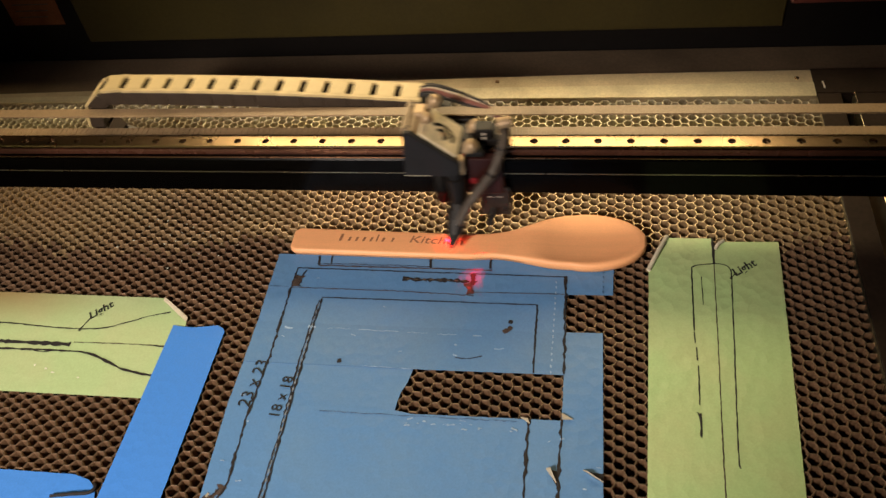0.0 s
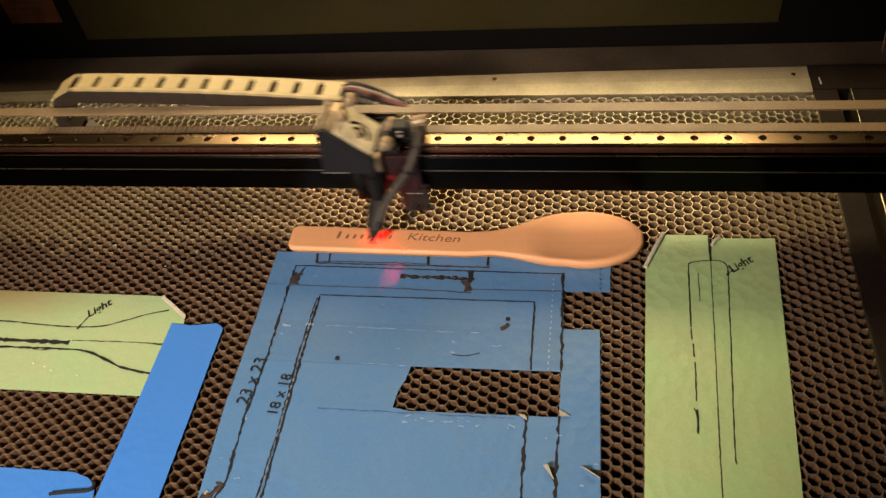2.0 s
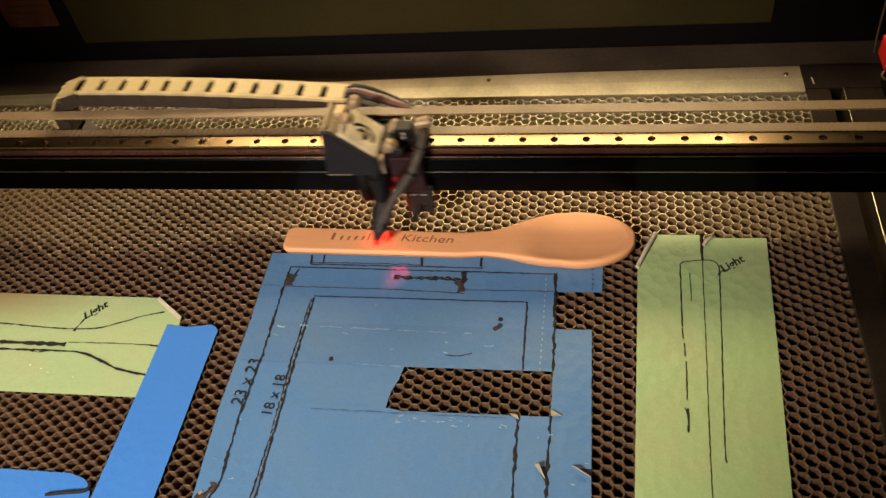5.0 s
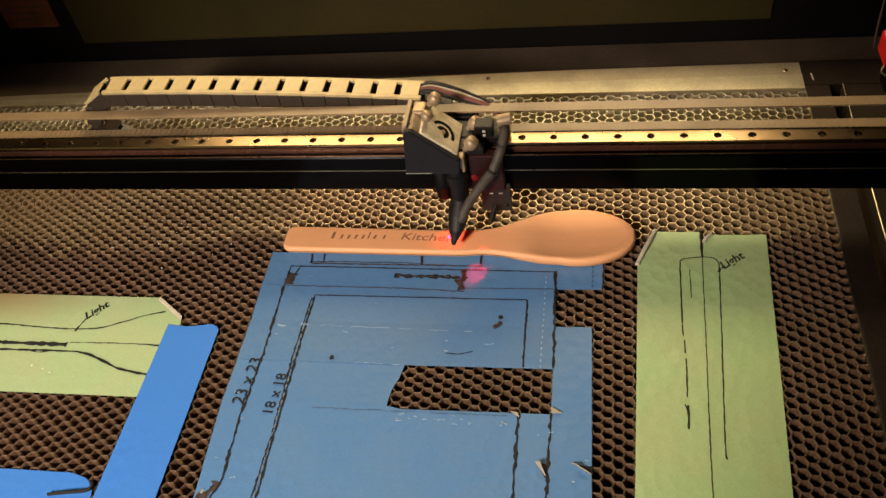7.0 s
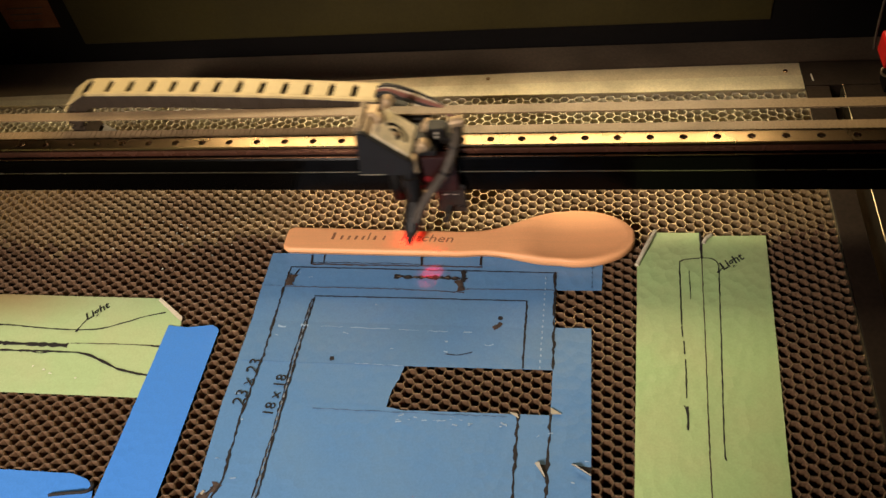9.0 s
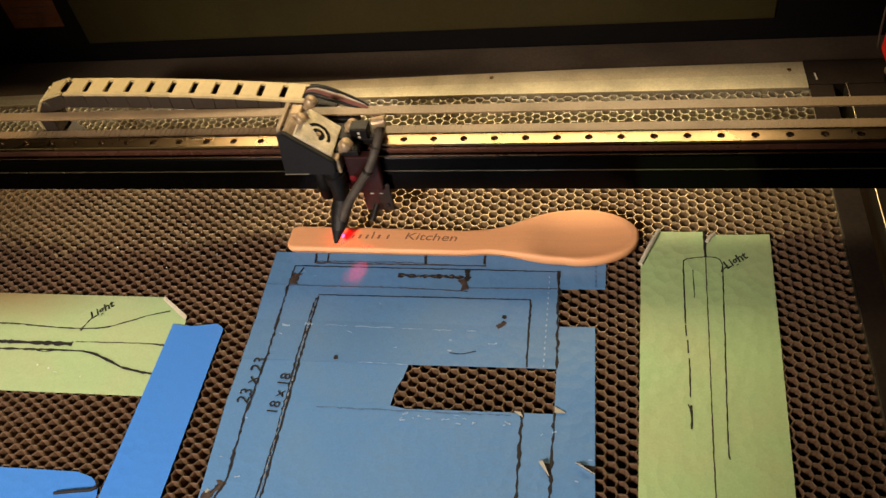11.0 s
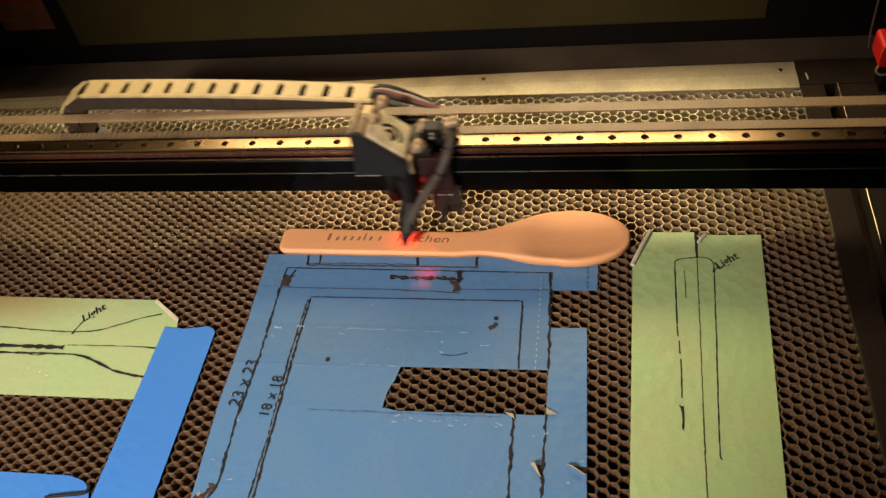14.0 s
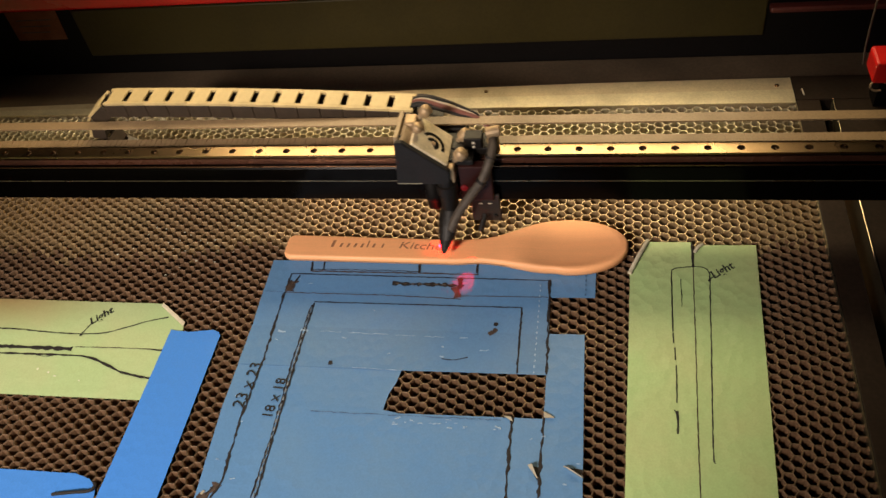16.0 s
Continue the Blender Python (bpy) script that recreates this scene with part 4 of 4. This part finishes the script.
    for z in (0.0972, 0.1012):
        part("terminal", box(0.0250, 0.0272, 0.0880, 0.0889, z, z + 0.0022, bevel=0.0003), M_WHITE, plug)
    # Glowing disc in place of red light reflected on the block.
    part("red_glow", turned([(0, 0.0030), (0.0008, 0.0030), (0.0012, 0.0020)], (0.0164, 0.0749, 0.0655), (0, -1, 0), 14), M_REDGLOW, h, "small glowing disc for red light on the block")
    part("belt_clamp", box(-0.0117, 0.0163, 0.1130, 0.1290, 0.0840, 0.0972, bevel=0.001), M_SOOTY, h)
    part("chain_bracket", box(-0.0367, -0.0077, 0.1295, 0.1570, 0.0860, 0.0885, bevel=0.0005), M_SOOTY, h)
    part("bracket_leg", box(-0.0237, -0.0097, 0.1060, 0.1300, 0.0886, 0.0930, bevel=0.0005), M_SOOTY, h)
    # The lens tube and the air nozzle that leans forward from it.
    bm = bmesh.new()
    loops = []
    for x, y, z, r in ((-0.0029, 0.0450, 0.0182, 0.0018), (-0.0026, 0.0462, 0.0196, 0.0026), (0.0000, 0.0560, 0.0290, 0.0074), (0.0018, 0.0650, 0.0385, 0.0092), (0.0026, 0.0700, 0.0430, 0.0086),
                       (0.0030, 0.0720, 0.0480, 0.0076), (0.0030, 0.0720, 0.0640, 0.0075), (0.0030, 0.0720, 0.0645, 0.0090), (0.0030, 0.0720, 0.0740, 0.0090), (0.0030, 0.0720, 0.0745, 0.0075), (0.0030, 0.0720, 0.0815, 0.0075)):
        loops.append([bm.verts.new((x + r * math.cos(a), y + r * math.sin(a), z)) for a in (2 * math.pi * k / 28 for k in range(28))])
    for p, q in zip(loops, loops[1:]):
        for k in range(28):
            bm.faces.new((p[k], p[(k + 1) % 28], q[(k + 1) % 28], q[k]))
    bm.faces.new(loops[0][::-1])
    bm.faces.new(loops[-1])
    part("nozzle", bm, M_SOOTY, h, "black soot-covered laser nozzle")
    part("lens_tube", turned([(0, 0.0066), (0.008, 0.0066), (0.0085, 0.0075), (0.016, 0.0075), (0.017, 0.0066), (0.0355, 0.0066)], (-0.0105, 0.0765, 0.0445), (0, 0, 1), 22), M_BLACK, h, "smoke-browned metal tube beside the nozzle", smooth=True)
    # Brass elbow and air hose.
    part("elbow", turned([(0, 0.0056), (0.0043, 0.0056), (0.0053, 0.0047), (0.0128, 0.0047)], (0.0400, 0.1000, 0.0905), (0.1, 0.1, 1), 16), M_BRASS, h, "brass hose elbow")
    part("elbow", turned([(0, 0.0049), (0.0107, 0.0049), (0.0112, 0.0041)], (0.0357, 0.1000, 0.1030), (1, 0.15, 0.1), 16), M_BRASS, h, "brass hose elbow")
    hose = part("air_hose", tube([(0.0410, 0.0990, 0.0990), (0.0415, 0.0900, 0.0970), (0.0390, 0.0790, 0.0900), (0.0330, 0.0700, 0.0785), (0.0225, 0.0665, 0.0645),
                                  (0.0110, 0.0625, 0.0480), (0.0035, 0.0560, 0.0340)], 0.0038, 12, 10, 0.06), M_HOSE, h, "braided dark grey air hose", smooth=True)
    for x, y, z in ((0.0330, 0.0700, 0.0785), (0.0402, 0.0830, 0.0937)):
        part("hose_clip", turned([(0, 0.0047), (0.0024, 0.0047)], (x, y, z), (-0.45, -0.3, -0.75), 14), M_SOOTY, hose)
    # Wires from the chain's end.
    for k, (m, off) in enumerate(((M_BLKWIRE, 0.010), (M_WHITE, 0.004), (M_REDWIRE, 0.000), (M_BLKWIRE, -0.006), (M_BLKWIRE, -0.003))):
        part("wire", tube([(-0.0397, 0.1440 + off, 0.0985), (-0.0257, 0.1430 + off, 0.1020 + 0.0005 * k), (-0.0077, 0.1370 + off * 0.7, 0.1040 - 0.0008 * k), (0.0103, 0.1300 + off * 0.5, 0.1030 - 0.0010 * k),
                           (0.0263, 0.1240 + off * 0.3, 0.0990 - 0.0005 * k), (0.0363, 0.1180, 0.0920)], 0.0013 if k != 2 else 0.0024, 8, 6), m, h)
    part("wire_sleeve", tube([(-0.0337, 0.1505, 0.0985), (-0.0197, 0.1490, 0.1000), (-0.0057, 0.1440, 0.0990)], 0.0045, 10, 6), M_BLKWIRE, h)
    # An added red emitter in an added hood throws the red spot on the bed's tape; then the glowing spot where the beam
    # meets the spoon.
    base = Vector((0.0313, 0.0740, 0.0350))
    aim = (Vector((0.0153, 0.0290, 0.0)) - base).normalized()
    bm = bmesh.new()
    rings(bm, [(0, 0.0024), (0.015, 0.0024), (0.015, 0.0018), (0.001, 0.0018)], base, aim, 18, cap=False)
    bm.faces.new([v for v in bm.verts][:18][::-1])
    hood = part("pointer_hood", bm, M_SOOTY, h)
    part("spot_emitter", turned([(0.0012, 0.0012), (0.0016, 0.0012)], base, aim, 14), M_TAPESPOT, hood, "added red emitter for the spot on the tape")
    spot = part("laser_spot", turned([(0, 0.0007), (0.0003, 0.0017), (0.0010, 0.0017), (0.0014, 0.0007)], (0, 0, 0), (0, 0, 1), 12), M_SPOT, h, "bright red glowing laser spot")
    return h, spot


def chain_link():
    """One link of the cable chain, along x, about its pivot pitch."""
    L, W, H = 0.0205, 0.0232, 0.0160
    cover, sides = bmesh.new(), bmesh.new()
    for s in (-1, 1):
        y = s * (W / 2 - 0.0018)
        slab(cover, -L / 2, L / 2 + 0.0001, y - 0.0018, y + 0.0018, H / 2 - 0.0026, H / 2, bevel=0.0004)
        slab(sides, -L / 2, L / 2 - 0.0004, y - 0.0016, y + 0.0016, -H / 2, H / 2 - 0.0027, bevel=0.0006)
    slab(cover, -L / 2 + 0.0027, L / 2 - 0.0026, -W / 2 + 0.0024, W / 2 - 0.0024, H / 2 - 0.0018, H / 2 + 0.0002, bevel=0.0003)
    slab(sides, -L / 2 + 0.0040, L / 2 - 0.0040, -W / 2 + 0.0016, W / 2 - 0.0016, -H / 2 - 0.0002, -H / 2 + 0.0018)
    out = []
    for name, bm, m in (("link", cover, M_CHAIN), ("link_body", sides, M_LINKSIDE)):
        me = bpy.data.meshes.new(name)
        bmesh.ops.recalc_face_normals(bm, faces=bm.faces)
        bm.to_mesh(me)
        bm.free()
        me.materials.append(m)
        out.append(me)
    return out


PITCH, LINKS, RAD = 0.0206, 25, 0.0315


def chain_pose(i, x_head):
    """Where link i lies: along the upper run from the head, round the bend, back along the lower run."""
    x_end, x_bend = x_head - 0.0317, -0.1960 + (x_head - 0.1137) / 2
    run = x_end - x_bend
    s = PITCH * (i + 0.5)
    rise = 0.0105
    if s < run:
        k = s / run
        return pose(x_end - s, 0.1420 + 0.004 * k, 0.0952 + rise * k * (2 - k), 0, math.degrees(math.atan2(rise * (2 - 2 * k), run)), 0)
    s -= run
    zc = 0.0952 + rise - RAD
    if s < math.pi * RAD:
        a = s / RAD
        return pose(x_bend - RAD * math.sin(a), 0.1460, zc + RAD * math.cos(a), 0, -math.degrees(a), 0)
    s -= math.pi * RAD
    return pose(x_bend + s, 0.1460, zc - RAD, 0, -180, 0)


def cable_chain():
    ch = tagged(holder("cable_chain"), "cable chain with cream covers and dark brown sides behind gantry", "cable chain")
    cover, sides = chain_link()
    out = []
    for i in range(LINKS):
        link = new("link", cover)
        link.parent = ch
        tagged(new("link_body", sides), "dark brown plastic link body").parent = link
        out.append(link)
    return out


def rear_things():
    lab = tagged(part("label", prism([(-0.442, 0.0), (-0.378, 0.0), (-0.376, 0.038), (-0.442, 0.038)], -0.0002, 0.0002), M_TAN),
                 "brown kraft label stuck on the black rear panel", "label")
    lab.matrix_basis = pose(0.0, 0.3484, 0.0447, 90, 0, 0)
    for i in range(3):
        bm = prism([(-0.432, 0.010 + 0.008 * i), (-0.395 + 0.004 * i, 0.010 + 0.008 * i), (-0.395 + 0.004 * i, 0.0115 + 0.008 * i), (-0.432, 0.0115 + 0.008 * i)], 0.0003, 0.0005)
        part("printed_bar", bm, M_SCORCH, lab)
    tagged(part("cable_tie_end", tube([(0.4323, 0.2815, 0.0024), (0.4325, 0.2770, 0.0028), (0.4332, 0.2722, 0.0022)], 0.0007, 6, 4), M_WHITE),
           "short white cut cable tie end near the bed corner", "cable tie")
    # Pale crumbs on the comb beside the spoon's handle.
    rnd, bm = random.Random(31), bmesh.new()
    for i in range(26):
        x, y = rnd.gauss(-0.135, 0.030), rnd.gauss(0.066, 0.020)
        r = rnd.uniform(0.0004, 0.0011)
        prism([(x + r * k * math.cos(a), y + r * math.sin(a)) for a, k in ((rnd.uniform(0, 0.6) + 2.1 * j, rnd.uniform(0.6, 1.8)) for j in range(3))], 0.0001, 0.0001 + r * 0.6, bm)
    tagged(part("crumbs", bm, M_PALESCUFF), "pale crumbs scattered on the honeycomb bed", "debris", kind="stuff")
    red = tagged(holder("red_clip_block", 0.498, 0.258, 0.001), "red plastic block with a pale wire ring on the side plate", "clip block")
    part("block", box(-0.0150, 0.03, -0.010, 0.020, 0.0300, 0.0525, bevel=0.003), M_RED, red, "glossy red plastic block")
    part("post", box(-0.006, 0.022, -0.004, 0.016, 0.0, 0.0298), M_BLACK, red)
    ring = [(0.0065 * math.cos(t) - 0.0075, -0.0055 + 0.001 * math.sin(t), 0.0255 + 0.0055 * math.sin(t)) for t in (math.radians(20 + 28 * k) for k in range(11))]
    part("wire_ring", tube(ring, 0.0010, 8, 4), M_BRASS, red)
    part("cable", tube([(-0.0165, 0.022, 0.0300), (-0.0168, 0.026, 0.0450), (-0.0162, 0.030, 0.0680), (-0.0150, 0.034, 0.0900)], 0.0010, 8, 4), M_HOSE, red, "thin grey cable")


room()
machine_body()
bed()
gantry()
drive_belt()
blue_sheet()
other_tapes()
spoon()
head, laser_spot = laser_head()
links = cable_chain()
rear_things()

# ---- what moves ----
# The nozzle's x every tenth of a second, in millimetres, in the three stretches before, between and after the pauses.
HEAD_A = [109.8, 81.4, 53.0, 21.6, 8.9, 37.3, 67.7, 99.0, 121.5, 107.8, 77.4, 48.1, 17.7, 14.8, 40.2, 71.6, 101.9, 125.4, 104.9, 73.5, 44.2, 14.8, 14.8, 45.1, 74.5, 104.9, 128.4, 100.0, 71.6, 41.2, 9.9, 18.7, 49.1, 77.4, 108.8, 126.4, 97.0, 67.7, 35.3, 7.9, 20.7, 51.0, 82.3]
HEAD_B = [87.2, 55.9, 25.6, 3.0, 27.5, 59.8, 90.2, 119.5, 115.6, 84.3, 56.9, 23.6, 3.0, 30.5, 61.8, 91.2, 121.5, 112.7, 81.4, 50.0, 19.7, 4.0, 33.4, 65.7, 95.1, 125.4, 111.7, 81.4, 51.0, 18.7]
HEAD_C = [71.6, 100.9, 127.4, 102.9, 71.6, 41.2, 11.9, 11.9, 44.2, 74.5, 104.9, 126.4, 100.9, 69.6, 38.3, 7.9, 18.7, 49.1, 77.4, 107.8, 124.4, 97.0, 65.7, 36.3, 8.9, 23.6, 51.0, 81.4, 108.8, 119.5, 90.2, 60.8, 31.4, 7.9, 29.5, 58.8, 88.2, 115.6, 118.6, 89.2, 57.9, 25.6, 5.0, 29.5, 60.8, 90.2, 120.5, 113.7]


def sweep(t, crossing):
    """The steady to and fro between the stretches: the nozzle crosses the middle leftwards at the time given."""
    period, speed, turn = 0.8900, 304.5, 0.04
    ph = (t - crossing + period / 4) % period
    d = min(ph, period - ph)
    if d < turn:
        d = (d * d + turn * turn) / (2 * turn)
    e = period / 2 - d
    if e < turn:
        d = period / 2 - (e * e + turn * turn) / (2 * turn)
    return 65.7 + speed * (period / 4 - d)


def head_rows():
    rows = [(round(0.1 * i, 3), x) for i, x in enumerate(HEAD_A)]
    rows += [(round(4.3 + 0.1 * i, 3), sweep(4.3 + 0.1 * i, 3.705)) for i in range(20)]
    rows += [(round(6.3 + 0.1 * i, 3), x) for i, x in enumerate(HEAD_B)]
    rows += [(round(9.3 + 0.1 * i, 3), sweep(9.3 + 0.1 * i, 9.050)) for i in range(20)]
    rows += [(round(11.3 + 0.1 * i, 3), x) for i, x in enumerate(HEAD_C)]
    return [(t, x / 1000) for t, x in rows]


def motions():
    rows = head_rows()
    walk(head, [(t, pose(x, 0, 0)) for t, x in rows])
    # The beam fires a little inside the nozzle's sweep.
    walk(laser_spot, [(t, pose(-0.0050 - 0.069 * (x - 0.0637), 0.0585, 0.0108)) for t, x in rows])
    for i, link in enumerate(links):
        walk(link, [(t, chain_pose(i, x)) for t, x in rows])


motions()
